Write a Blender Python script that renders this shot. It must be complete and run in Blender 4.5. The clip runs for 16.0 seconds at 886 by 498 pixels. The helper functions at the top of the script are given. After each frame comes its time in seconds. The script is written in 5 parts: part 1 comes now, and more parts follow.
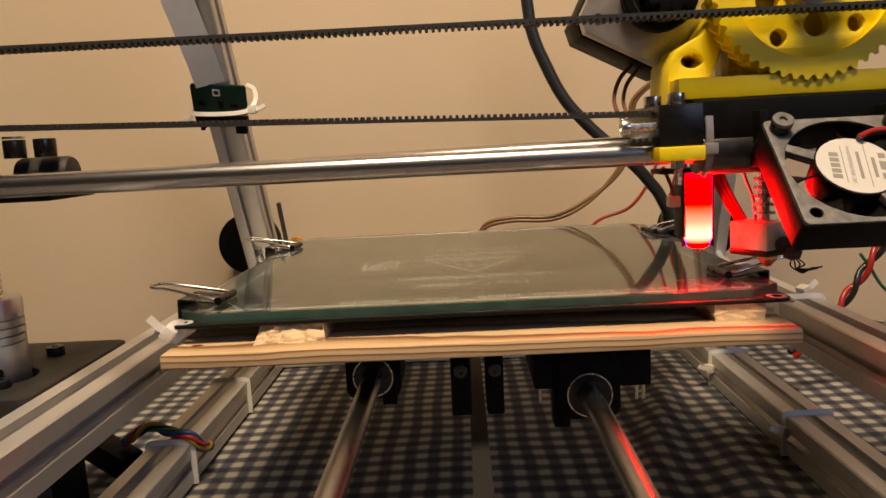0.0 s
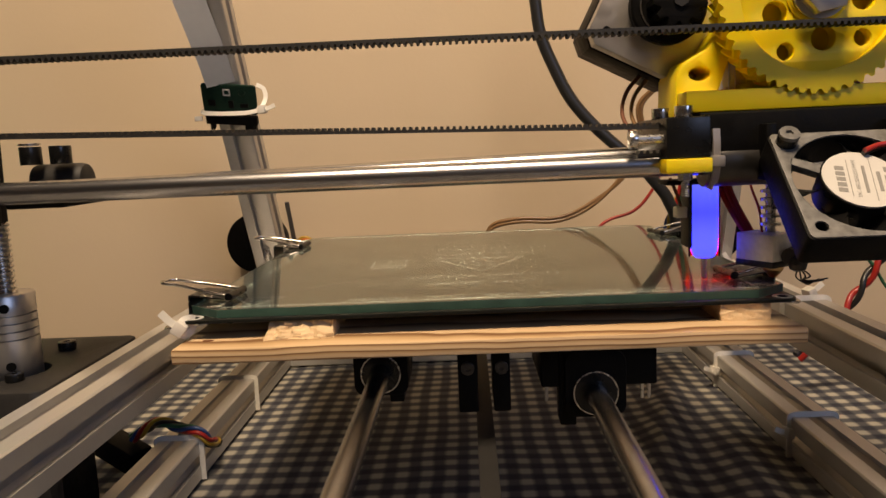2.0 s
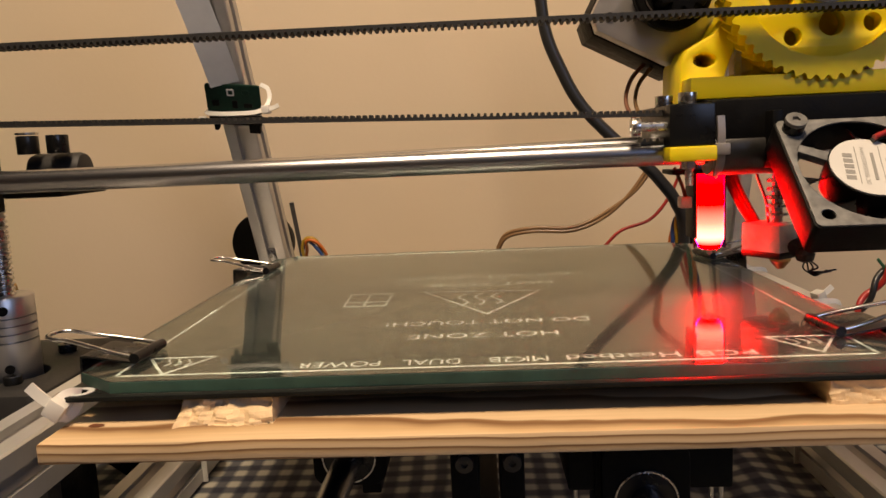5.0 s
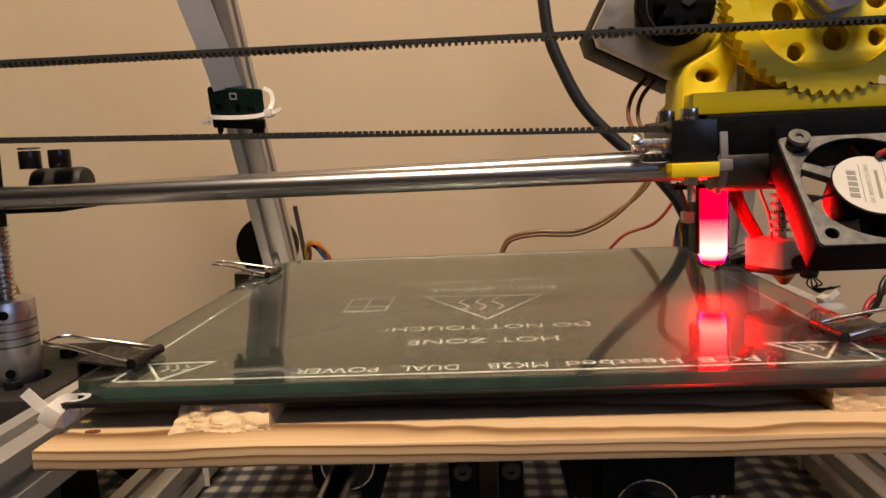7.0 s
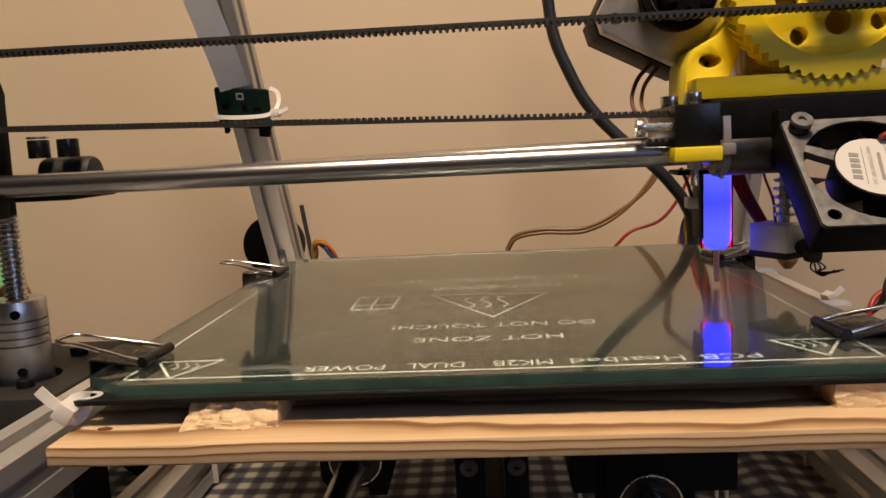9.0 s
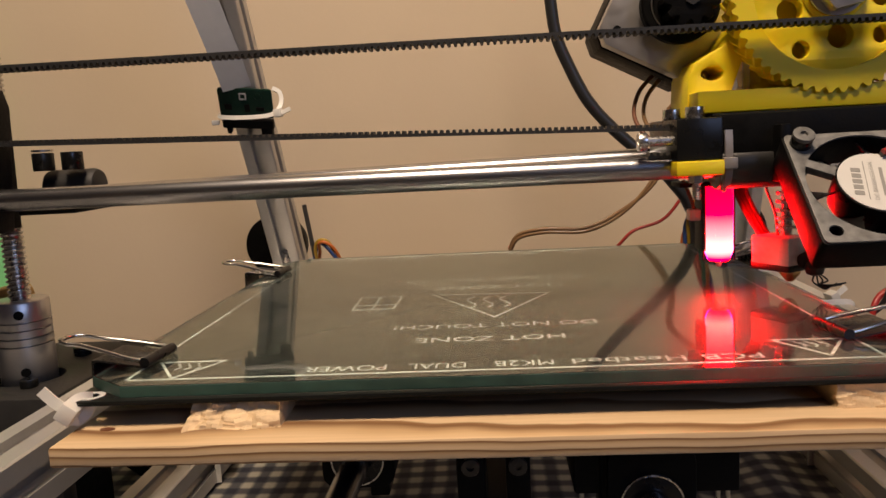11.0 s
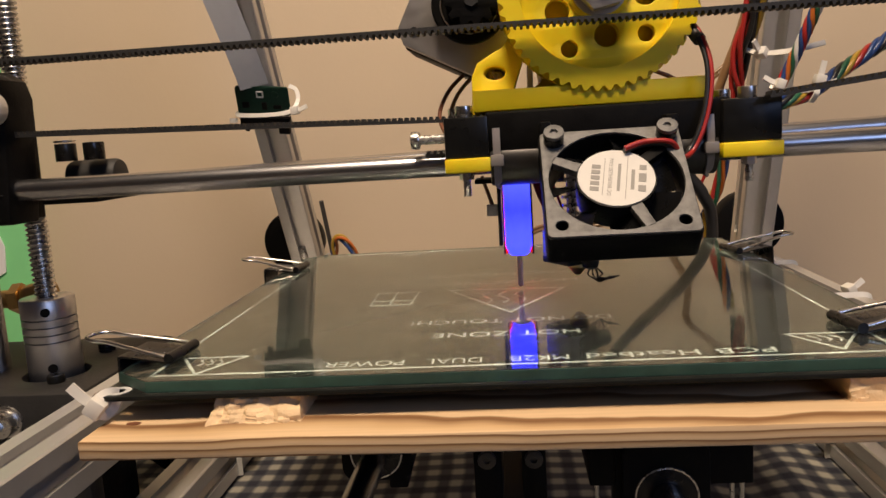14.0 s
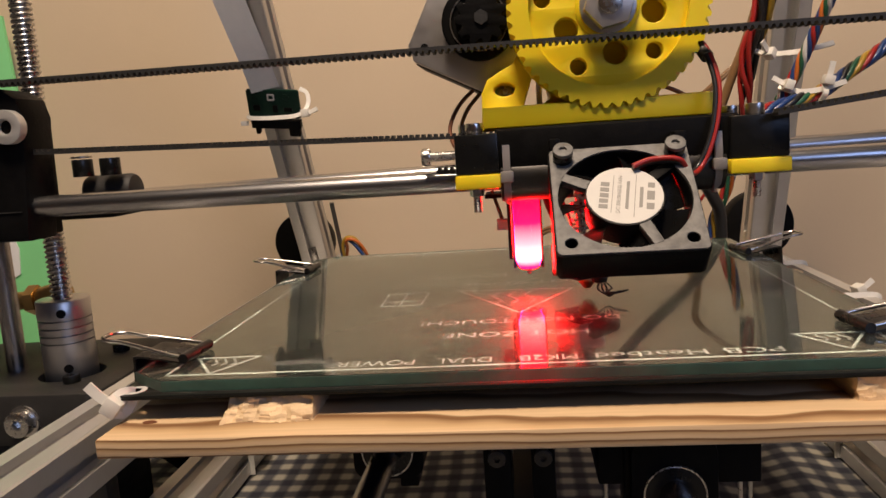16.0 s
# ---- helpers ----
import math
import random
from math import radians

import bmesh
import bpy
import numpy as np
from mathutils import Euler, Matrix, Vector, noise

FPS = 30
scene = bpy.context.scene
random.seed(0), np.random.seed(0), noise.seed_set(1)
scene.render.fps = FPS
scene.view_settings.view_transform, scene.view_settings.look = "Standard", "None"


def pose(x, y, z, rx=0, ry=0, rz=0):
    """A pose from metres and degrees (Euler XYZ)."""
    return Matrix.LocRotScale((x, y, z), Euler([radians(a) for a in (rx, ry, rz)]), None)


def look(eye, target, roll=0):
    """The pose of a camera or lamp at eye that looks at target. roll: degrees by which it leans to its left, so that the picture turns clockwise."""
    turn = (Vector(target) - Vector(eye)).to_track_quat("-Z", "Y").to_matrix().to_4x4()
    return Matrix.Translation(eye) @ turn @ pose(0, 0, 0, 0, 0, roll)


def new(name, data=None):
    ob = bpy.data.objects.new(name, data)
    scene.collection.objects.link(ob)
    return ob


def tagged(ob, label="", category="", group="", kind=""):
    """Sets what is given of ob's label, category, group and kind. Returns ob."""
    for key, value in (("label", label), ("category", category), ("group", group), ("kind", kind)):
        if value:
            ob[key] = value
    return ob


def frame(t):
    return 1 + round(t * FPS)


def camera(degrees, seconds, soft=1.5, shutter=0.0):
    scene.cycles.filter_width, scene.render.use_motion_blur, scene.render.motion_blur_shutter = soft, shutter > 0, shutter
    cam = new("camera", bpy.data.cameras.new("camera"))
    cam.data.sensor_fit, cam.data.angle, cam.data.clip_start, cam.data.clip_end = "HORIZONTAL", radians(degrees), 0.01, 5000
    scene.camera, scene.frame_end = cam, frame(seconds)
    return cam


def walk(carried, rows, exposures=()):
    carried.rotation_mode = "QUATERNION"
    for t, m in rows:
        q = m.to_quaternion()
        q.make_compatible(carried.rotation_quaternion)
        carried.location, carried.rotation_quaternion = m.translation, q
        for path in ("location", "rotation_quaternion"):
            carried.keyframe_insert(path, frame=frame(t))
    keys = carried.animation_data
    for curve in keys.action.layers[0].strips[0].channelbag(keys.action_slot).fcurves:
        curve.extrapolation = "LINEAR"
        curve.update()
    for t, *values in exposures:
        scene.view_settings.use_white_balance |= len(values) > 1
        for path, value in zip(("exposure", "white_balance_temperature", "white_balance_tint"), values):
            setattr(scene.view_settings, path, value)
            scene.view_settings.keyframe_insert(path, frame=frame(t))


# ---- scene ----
cam = camera(61.41, 16.0, shutter=0.5)
# height of the glass plate's top above the floor; the printer is drawn up from that plane
Z0 = 0.852
# seconds, eye x, y, z over the glass, yaw, pitch, lean to the right
PATH = [
    (0.0, -0.0036, -0.1765, 0.0547, 1.60, -8.08, 2.96),
    (0.5, -0.0044, -0.1777, 0.0546, 1.64, -8.07, 2.81),
    (1.0, -0.0040, -0.1780, 0.0540, 1.89, -8.06, 2.76),
    (1.5, -0.0043, -0.1791, 0.0541, 1.98, -8.04, 2.69),
    (2.0, -0.0046, -0.1794, 0.0535, 2.01, -7.85, 2.59),
    (2.5, -0.0051, -0.1788, 0.0529, 2.07, -7.94, 2.54),
    (3.0, -0.0042, -0.1789, 0.0538, 2.14, -7.80, 2.61),
    (3.5, -0.0048, -0.1797, 0.0539, 2.17, -7.89, 2.56),
    (6.0, 0.0015, -0.1730, 0.0552, 3.29, -7.97, 2.72),
    (6.5, 0.0011, -0.1739, 0.0547, 3.32, -7.92, 2.74),
    (7.0, 0.0013, -0.1736, 0.0550, 3.37, -7.73, 2.65),
    (7.5, 0.0013, -0.1743, 0.0544, 3.48, -7.67, 2.68),
    (8.0, 0.0013, -0.1743, 0.0547, 3.59, -7.71, 2.70),
    (8.5, 0.0019, -0.1751, 0.0556, 3.75, -7.68, 2.77),
    (9.0, 0.0016, -0.1760, 0.0557, 3.84, -7.89, 2.93),
    (11.5, 0.0023, -0.1761, 0.0564, 4.23, -8.00, 3.07),
    (12.0, 0.0023, -0.1767, 0.0569, 4.40, -8.19, 3.13),
    (12.5, 0.0026, -0.1768, 0.0567, 4.60, -8.15, 3.26),
    (13.0, 0.0022, -0.1775, 0.0567, 4.77, -8.15, 3.31),
    (13.5, 0.0029, -0.1782, 0.0575, 5.11, -8.20, 3.48),
    (14.0, 0.0027, -0.1792, 0.0575, 5.42, -8.39, 3.64),
    (14.5, 0.0029, -0.1800, 0.0574, 5.67, -8.27, 3.66),
    (15.0, 0.0029, -0.1804, 0.0579, 5.90, -8.30, 3.77),
    (15.5, 0.0028, -0.1811, 0.0578, 6.03, -8.18, 3.82),
    (16.0, 0.0028, -0.1818, 0.0579, 6.14, -8.26, 3.88),
]
walk(cam, [(t, pose(x, y, z + Z0, 90 + pitch, 0, yaw) @ pose(0, 0, 0, 0, 0, -lean)) for t, x, y, z, yaw, pitch, lean in PATH],
     exposures=[(0.0, 0.04, 7150, 10), (3.7, 0.04, 7150, 10), (6.0, 0.0, 6950, 10), (7.0, -0.05, 6750, 11), (7.5, -0.08, 6000, 13), (8.5, -0.10, 6350, 12), (9.2, -0.04, 6700, 11), (11.5, -0.15, 6500, 12), (13.2, -0.12, 6450, 12), (14.0, 0.0, 6500, 11), (15.2, 0.0, 6550, 11), (16.0, -0.04, 6400, 12)])

# ---- light: a warm ceiling lamp, a cool window on the right-hand side ----
world = bpy.data.worlds.new("room_air")
scene.world = world
world.use_nodes = True
world.node_tree.nodes["Background"].inputs[0].default_value = (1.0, 0.8, 0.6, 1)
world.node_tree.nodes["Background"].inputs[1].default_value = 0.0


def area_lamp(name, eye, target, sx, sy, power, colour):
    data = bpy.data.lights.new(name, "AREA")
    data.shape, data.size, data.size_y, data.energy, data.color = "RECTANGLE", sx, sy, power, colour
    ob = new(name, data)
    ob.matrix_world = look(eye, target)
    return ob


area_lamp("ceiling_lamp", (-0.04, -0.30, 1.82), (0.0, 0.1, 0.85), 0.26, 0.26, 15.6, (1.0, 0.79, 0.585))
area_lamp("window_daylight", (1.55, -2.10, 1.90), (0.1, 0.1, 0.87), 1.1, 0.9, 11.5, (0.44, 0.58, 1.0))
scene.view_settings.exposure = 0.0

# ---- materials ----
def material(name, colour, rough=0.5, metal=0.0, grain=0.0, scale=200.0, bump=0.0, bump_scale=400.0, spread=0.0, **extra):
    """Principled surface; grain mottles the colour at two scales, spread varies the roughness."""
    m = bpy.data.materials.new(name)
    m.use_nodes = True
    nt = m.node_tree
    b = nt.nodes["Principled BSDF"]
    b.inputs["Base Color"].default_value = (*colour, 1)
    b.inputs["Roughness"].default_value = rough
    b.inputs["Metallic"].default_value = metal
    for key, value in extra.items():
        b.inputs[key.replace("_", " ")].default_value = value
    co = nt.nodes.new("ShaderNodeTexCoord").outputs["Object"]
    if grain or spread:
        fine, coarse = noise_node(nt, co, scale, 6), noise_node(nt, co, scale * 0.13, 3)
        mix = nt.nodes.new("ShaderNodeMath")
        mix.operation = "ADD"
        nt.links.new(fine, mix.inputs[0])
        nt.links.new(coarse, mix.inputs[1])
        if grain:
            ramp = ramp_node(nt, mix.outputs[0], [(0.3, [max(0, c * (1 - grain)) for c in colour]), (0.75, [min(1, c * (1 + grain)) for c in colour])], half=True)
            nt.links.new(ramp, b.inputs["Base Color"])
        if spread:
            r = nt.nodes.new("ShaderNodeMapRange")
            r.inputs[1].default_value, r.inputs[2].default_value = 0.7, 1.3
            r.inputs[3].default_value, r.inputs[4].default_value = max(0.02, rough - spread), min(1, rough + spread)
            nt.links.new(mix.outputs[0], r.inputs[0])
            nt.links.new(r.outputs[0], b.inputs["Roughness"])
    if bump:
        node = nt.nodes.new("ShaderNodeBump")
        node.inputs["Strength"].default_value, node.inputs["Distance"].default_value = bump, 0.0004
        nt.links.new(noise_node(nt, co, bump_scale, 4), node.inputs["Height"])
        nt.links.new(node.outputs[0], b.inputs["Normal"])
    return m


def noise_node(nt, co, scale, detail):
    n = nt.nodes.new("ShaderNodeTexNoise")
    n.inputs["Scale"].default_value, n.inputs["Detail"].default_value = scale, detail
    nt.links.new(co, n.inputs["Vector"])
    return n.outputs[0]


def ramp_node(nt, fac, stops, half=False):
    r = nt.nodes.new("ShaderNodeValToRGB")
    while len(r.color_ramp.elements) < len(stops):
        r.color_ramp.elements.new(0.5)
    for e, (pos, col) in zip(r.color_ramp.elements, stops):
        e.position, e.color = pos, (*col[:3], 1)
    if half:
        h = nt.nodes.new("ShaderNodeMath")
        h.operation = "MULTIPLY"
        h.inputs[1].default_value = 0.5
        nt.links.new(fac, h.inputs[0])
        fac = h.outputs[0]
    nt.links.new(fac, r.inputs[0])
    return r.outputs[0]


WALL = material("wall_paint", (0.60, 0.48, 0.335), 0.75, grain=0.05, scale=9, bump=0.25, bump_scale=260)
# wall paint darkened for the unseen side walls to cut bounced light
WALL_LOW_BOUNCE = material("low_bounce_wall_paint", (0.34, 0.27, 0.20), 0.8, grain=0.08, scale=9)
# grey rather than white, so the unseen ceiling bounces less light
PLASTER = material("ceiling_paint", (0.42, 0.39, 0.35), 0.9, grain=0.04, scale=8)
FLOORWOOD = material("floor_boards", (0.26, 0.16, 0.09), 0.5, grain=0.25, scale=12)
ALU = material("anodised_aluminium", (0.58, 0.565, 0.54), 0.42, 0.6, grain=0.06, scale=300, spread=0.08, bump=0.08, bump_scale=1500)
COUPLER = material("turned_aluminium", (0.58, 0.57, 0.56), 0.36, 0.9)
BEARING = material("bearing_steel", (0.07, 0.067, 0.065), 0.38, 0.9, spread=0.05, scale=300)
ALU_DARK = material("extrusion_slot", (0.16, 0.15, 0.14), 0.6, 0.6, grain=0.2, scale=200)
CHROME = material("polished_steel", (0.46, 0.457, 0.468), 0.27, 1.0)
STEEL = material("zinc_steel", (0.62, 0.60, 0.57), 0.28, 1.0, grain=0.08, scale=500, spread=0.08)
CLIPWIRE = material("clip_wire", (0.75, 0.74, 0.72), 0.2, 1.0)
BLACK = material("black_printed_plastic", (0.005, 0.0048, 0.0048), 0.5, grain=0.3, scale=300, spread=0.1, bump=0.2, bump_scale=900, Specular_IOR_Level=0.08)
BLACK_GLOSS = material("black_gloss_plastic", (0.006, 0.006, 0.006), 0.3, spread=0.08, scale=300, Specular_IOR_Level=0.35)
GREYBLACK = material("grey_black_plastic", (0.014, 0.013, 0.012), 0.6, grain=0.4, scale=220, bump=0.4, bump_scale=700)
RUBBER = material("black_rubber", (0.018, 0.017, 0.016), 0.6, grain=0.3, scale=800)
CABLE_BLACK = material("cable_sheath", (0.02, 0.02, 0.02), 0.4)
WHITE_PLASTIC = material("nylon_white", (0.78, 0.75, 0.68), 0.4, grain=0.05, scale=300, Transmission_Weight=0.15)
TIE_CLEAR = material("nylon_clear", (0.42, 0.38, 0.35), 0.35, Transmission_Weight=0.5)
RIBBON = material("ribbon_cable", (0.72, 0.71, 0.68), 0.45, grain=0.05, scale=200)
BOARD_GREEN = material("circuit_board_green", (0.005, 0.028, 0.017), 0.55, grain=0.3, scale=500, Specular_IOR_Level=0.2)
SILK = material("silkscreen_white", (0.50, 0.50, 0.48), 0.75, grain=0.4, scale=700)
LABEL = material("fan_label_paper", (0.58, 0.56, 0.52), 0.55, grain=0.04, scale=250)
PRINT = material("label_print", (0.25, 0.24, 0.22), 0.6)
FANGREY = material("fan_frame_worn_face", (0.17, 0.165, 0.155), 0.6, 0.0, grain=0.6, scale=420, spread=0.12)
MOTORSTEEL = material("motor_flange", (0.55, 0.53, 0.52), 0.4, 0.85, grain=0.06, scale=200, spread=0.1)
GOLDWIRE = material("brown_wire_sheath", (0.23, 0.13, 0.06), 0.28, grain=0.1, scale=300)
BRASS = material("brass", (0.62, 0.42, 0.18), 0.3, 1.0, grain=0.1, scale=300)
CHAR = material("charred_filament", (0.008, 0.007, 0.006), 0.5, bump=0.6, bump_scale=900)
GREENCARD = material("green_card", (0.25, 0.72, 0.30), 0.7, grain=0.05, scale=20)
WHITECARD = material("white_paper", (0.8, 0.8, 0.8), 0.7, grain=0.03, scale=40)
WIRE = {n: material(n + "_wire", c, 0.35) for n, c in dict(red=(0.33, 0.02, 0.015), black=(0.015, 0.014, 0.014), blue=(0.02, 0.05, 0.17), yellow=(0.42, 0.26, 0.03), green=(0.02, 0.10, 0.05), white=(0.6, 0.58, 0.55), brown=(0.16, 0.06, 0.03), orange=(0.5, 0.13, 0.02)).items()}
PIN = material("probe_pin", (0.75, 0.72, 0.74), 0.3, Transmission_Weight=0.4)
PCB = material("heater_board_black", (0.010, 0.011, 0.010), 0.4, grain=0.3, scale=120, spread=0.1, Specular_IOR_Level=0.12)


def yellow_plastic():
    m = material("yellow_printed_plastic", (0.84, 0.64, 0.010), 0.45, grain=0.10, scale=60, spread=0.08, Subsurface_Weight=0.12, Subsurface_Scale=0.002)
    nt = m.node_tree
    b = nt.nodes["Principled BSDF"]
    co = nt.nodes.new("ShaderNodeTexCoord").outputs["Object"]
    w = nt.nodes.new("ShaderNodeTexWave")
    w.bands_direction = "Z"
    w.inputs["Scale"].default_value, w.inputs["Distortion"].default_value = 900, 0.6
    nt.links.new(co, w.inputs["Vector"])
    bp = nt.nodes.new("ShaderNodeBump")
    bp.inputs["Strength"].default_value, bp.inputs["Distance"].default_value = 0.12, 0.0002
    nt.links.new(w.outputs[1], bp.inputs["Height"])
    nt.links.new(bp.outputs[0], b.inputs["Normal"])
    return m


def pine():
    """Pine: wavy growth rings cut lengthwise, brown against straw."""
    m = material("pine_wood", (0.6, 0.4, 0.2), 0.55)
    nt = m.node_tree
    b = nt.nodes["Principled BSDF"]
    co = nt.nodes.new("ShaderNodeTexCoord").outputs["Object"]
    stretch = nt.nodes.new("ShaderNodeMapping")
    stretch.inputs["Scale"].default_value = (26, 30, 60)
    nt.links.new(co, stretch.inputs[0])
    sway = noise_node(nt, stretch.outputs[0], 1.0, 2)
    sep = nt.nodes.new("ShaderNodeSeparateXYZ")
    nt.links.new(co, sep.inputs[0])
    total = sway
    for axis, factor in ((2, 470.0), (1, 70.0), (0, 2.5)):
        add = nt.nodes.new("ShaderNodeMath")
        add.operation = "MULTIPLY_ADD"
        add.inputs[1].default_value = factor
        nt.links.new(sep.outputs[axis], add.inputs[0])
        nt.links.new(total, add.inputs[2])
        total = add.outputs[0]
    part_of = nt.nodes.new("ShaderNodeMath")
    part_of.operation = "FRACT"
    nt.links.new(total, part_of.inputs[0])
    ring = ramp_node(nt, part_of.outputs[0], [(0.0, (0.65, 0.47, 0.28)), (0.35, (0.63, 0.445, 0.255)), (0.62, (0.51, 0.335, 0.17)), (0.86, (0.19, 0.092, 0.036)), (0.95, (0.26, 0.14, 0.06)), (1.0, (0.56, 0.40, 0.235))])
    mp2 = nt.nodes.new("ShaderNodeMapping")
    mp2.inputs["Scale"].default_value = (30, 900, 900)
    nt.links.new(co, mp2.inputs[0])
    fibre = ramp_node(nt, noise_node(nt, mp2.outputs[0], 1.0, 4), [(0.3, (0.92, 0.91, 0.90)), (0.7, (1.04, 1.03, 1.02))])
    mul = nt.nodes.new("ShaderNodeMix")
    mul.data_type, mul.blend_type = "RGBA", "MULTIPLY"
    mul.inputs[0].default_value = 1.0
    nt.links.new(ring, mul.inputs[6])
    nt.links.new(fibre, mul.inputs[7])
    nt.links.new(mul.outputs[2], b.inputs["Base Color"])
    return m


def gingham():
    """Woven checks: two sets of dark stripes that cross."""
    m = material("gingham_cotton", (0.6, 0.58, 0.5), 0.9)
    nt = m.node_tree
    b = nt.nodes["Principled BSDF"]
    co = nt.nodes.new("ShaderNodeTexCoord").outputs["Object"]
    warp = nt.nodes.new("ShaderNodeVectorMath")
    warp.operation = "MULTIPLY_ADD"
    nz = nt.nodes.new("ShaderNodeTexNoise")
    nz.inputs["Scale"].default_value = 14
    nt.links.new(co, nz.inputs["Vector"])
    nt.links.new(nz.outputs["Color"], warp.inputs[0])
    warp.inputs[1].default_value = (0.006, 0.006, 0)
    nt.links.new(co, warp.inputs[2])
    sep = nt.nodes.new("ShaderNodeSeparateXYZ")
    nt.links.new(warp.outputs[0], sep.inputs[0])
    stripes = []
    for axis in (0, 1):
        s = nt.nodes.new("ShaderNodeMath")
        s.operation = "MULTIPLY"
        s.inputs[1].default_value = 2 * math.pi / CHECK
        nt.links.new(sep.outputs[axis], s.inputs[0])
        w = nt.nodes.new("ShaderNodeMath")
        w.operation = "SINE"
        nt.links.new(s.outputs[0], w.inputs[0])
        edge = nt.nodes.new("ShaderNodeMapRange")
        edge.inputs[1].default_value, edge.inputs[2].default_value = -0.55, 0.55
        nt.links.new(w.outputs[0], edge.inputs[0])
        stripes.append(edge.outputs[0])
    total = nt.nodes.new("ShaderNodeMath")
    total.operation = "ADD"
    nt.links.new(stripes[0], total.inputs[0])
    nt.links.new(stripes[1], total.inputs[1])
    col = ramp_node(nt, total.outputs[0], [(0.0, (0.40, 0.375, 0.31)), (0.5, (0.080, 0.082, 0.090)), (1.0, (0.018, 0.020, 0.034))], half=True)
    nt.links.new(col, b.inputs["Base Color"])
    bp = nt.nodes.new("ShaderNodeBump")
    bp.inputs["Strength"].default_value, bp.inputs["Distance"].default_value = 0.4, 0.0004
    nt.links.new(noise_node(nt, co, 900, 3), bp.inputs["Height"])
    nt.links.new(bp.outputs[0], b.inputs["Normal"])
    return m


def plate_glass():
    """Clear float glass, green in the cut edge, smeared with dried glue on top."""
    m = bpy.data.materials.new("float_glass")
    m.use_nodes = True
    nt = m.node_tree
    b = nt.nodes["Principled BSDF"]
    b.inputs["Base Color"].default_value = (0.80, 0.93, 0.87, 1)
    b.inputs["Transmission Weight"].default_value, b.inputs["IOR"].default_value = 1.0, 1.29
    co = nt.nodes.new("ShaderNodeTexCoord").outputs["Object"]
    smear = nt.nodes.new("ShaderNodeMapRange")
    smear.inputs[1].default_value, smear.inputs[2].default_value, smear.inputs[3].default_value, smear.inputs[4].default_value = 0.36, 0.70, 0.02, 0.08
    nt.links.new(noise_node(nt, co, 26, 5), smear.inputs[0])
    nt.links.new(smear.outputs[0], b.inputs["Roughness"])
    dry = nt.nodes.new("ShaderNodeBsdfDiffuse")
    dry.inputs[0].default_value = (0.42, 0.40, 0.36, 1)
    haze = nt.nodes.new("ShaderNodeBsdfGlossy")
    haze.inputs[0].default_value = (0.5, 0.5, 0.5, 1)
    haze.inputs["Roughness"].default_value = 0.33
    film = nt.nodes.new("ShaderNodeMixShader")
    film.inputs[0].default_value = 0.62
    nt.links.new(dry.outputs[0], film.inputs[1])
    nt.links.new(haze.outputs[0], film.inputs[2])
    amount = nt.nodes.new("ShaderNodeMapRange")
    amount.inputs[1].default_value, amount.inputs[2].default_value, amount.inputs[3].default_value, amount.inputs[4].default_value = 0.36, 0.8, 0.010, 0.058
    nt.links.new(noise_node(nt, co, 17, 6), amount.inputs[0])
    mp = nt.nodes.new("ShaderNodeMapping")
    mp.inputs["Scale"].default_value = (420, 110, 1)
    mp.inputs["Rotation"].default_value = (0, 0, radians(12))
    nt.links.new(co, mp.inputs[0])
    fleck = nt.nodes.new("ShaderNodeMapRange")
    fleck.inputs[1].default_value, fleck.inputs[2].default_value, fleck.inputs[3].default_value, fleck.inputs[4].default_value = 0.70, 0.78, 0.0, 0.22
    nt.links.new(noise_node(nt, mp.outputs[0], 1.0, 2), fleck.inputs[0])
    patch = nt.nodes.new("ShaderNodeMapRange")
    patch.inputs[1].default_value, patch.inputs[2].default_value = 0.48, 0.60
    nt.links.new(noise_node(nt, co, 31, 3), patch.inputs[0])
    both = nt.nodes.new("ShaderNodeMath")
    both.operation = "MULTIPLY_ADD"
    nt.links.new(fleck.outputs[0], both.inputs[0])
    nt.links.new(patch.outputs[0], both.inputs[1])
    nt.links.new(amount.outputs[0], both.inputs[2])
    mix = nt.nodes.new("ShaderNodeMixShader")
    nt.links.new(both.outputs[0], mix.inputs[0])
    nt.links.new(b.outputs[0], mix.inputs[1])
    nt.links.new(film.outputs[0], mix.inputs[2])
    nt.links.new(mix.outputs[0], nt.nodes["Material Output"].inputs[0])
    return m


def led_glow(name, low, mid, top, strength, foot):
    """Emission put on the surface for diode light through frosted plastic: strong low down, weaker towards the top."""
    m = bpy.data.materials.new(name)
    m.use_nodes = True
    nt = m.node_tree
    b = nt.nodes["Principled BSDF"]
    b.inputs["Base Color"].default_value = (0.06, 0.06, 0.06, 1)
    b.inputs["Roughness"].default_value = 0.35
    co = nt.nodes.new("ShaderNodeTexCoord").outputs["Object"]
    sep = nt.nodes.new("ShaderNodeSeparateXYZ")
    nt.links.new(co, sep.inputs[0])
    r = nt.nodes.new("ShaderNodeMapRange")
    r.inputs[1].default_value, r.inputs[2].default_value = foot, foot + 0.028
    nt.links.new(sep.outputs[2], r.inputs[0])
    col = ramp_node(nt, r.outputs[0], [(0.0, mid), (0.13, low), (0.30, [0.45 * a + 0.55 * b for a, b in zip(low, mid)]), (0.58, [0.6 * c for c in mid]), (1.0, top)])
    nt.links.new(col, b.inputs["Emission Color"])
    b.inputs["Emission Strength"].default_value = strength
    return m


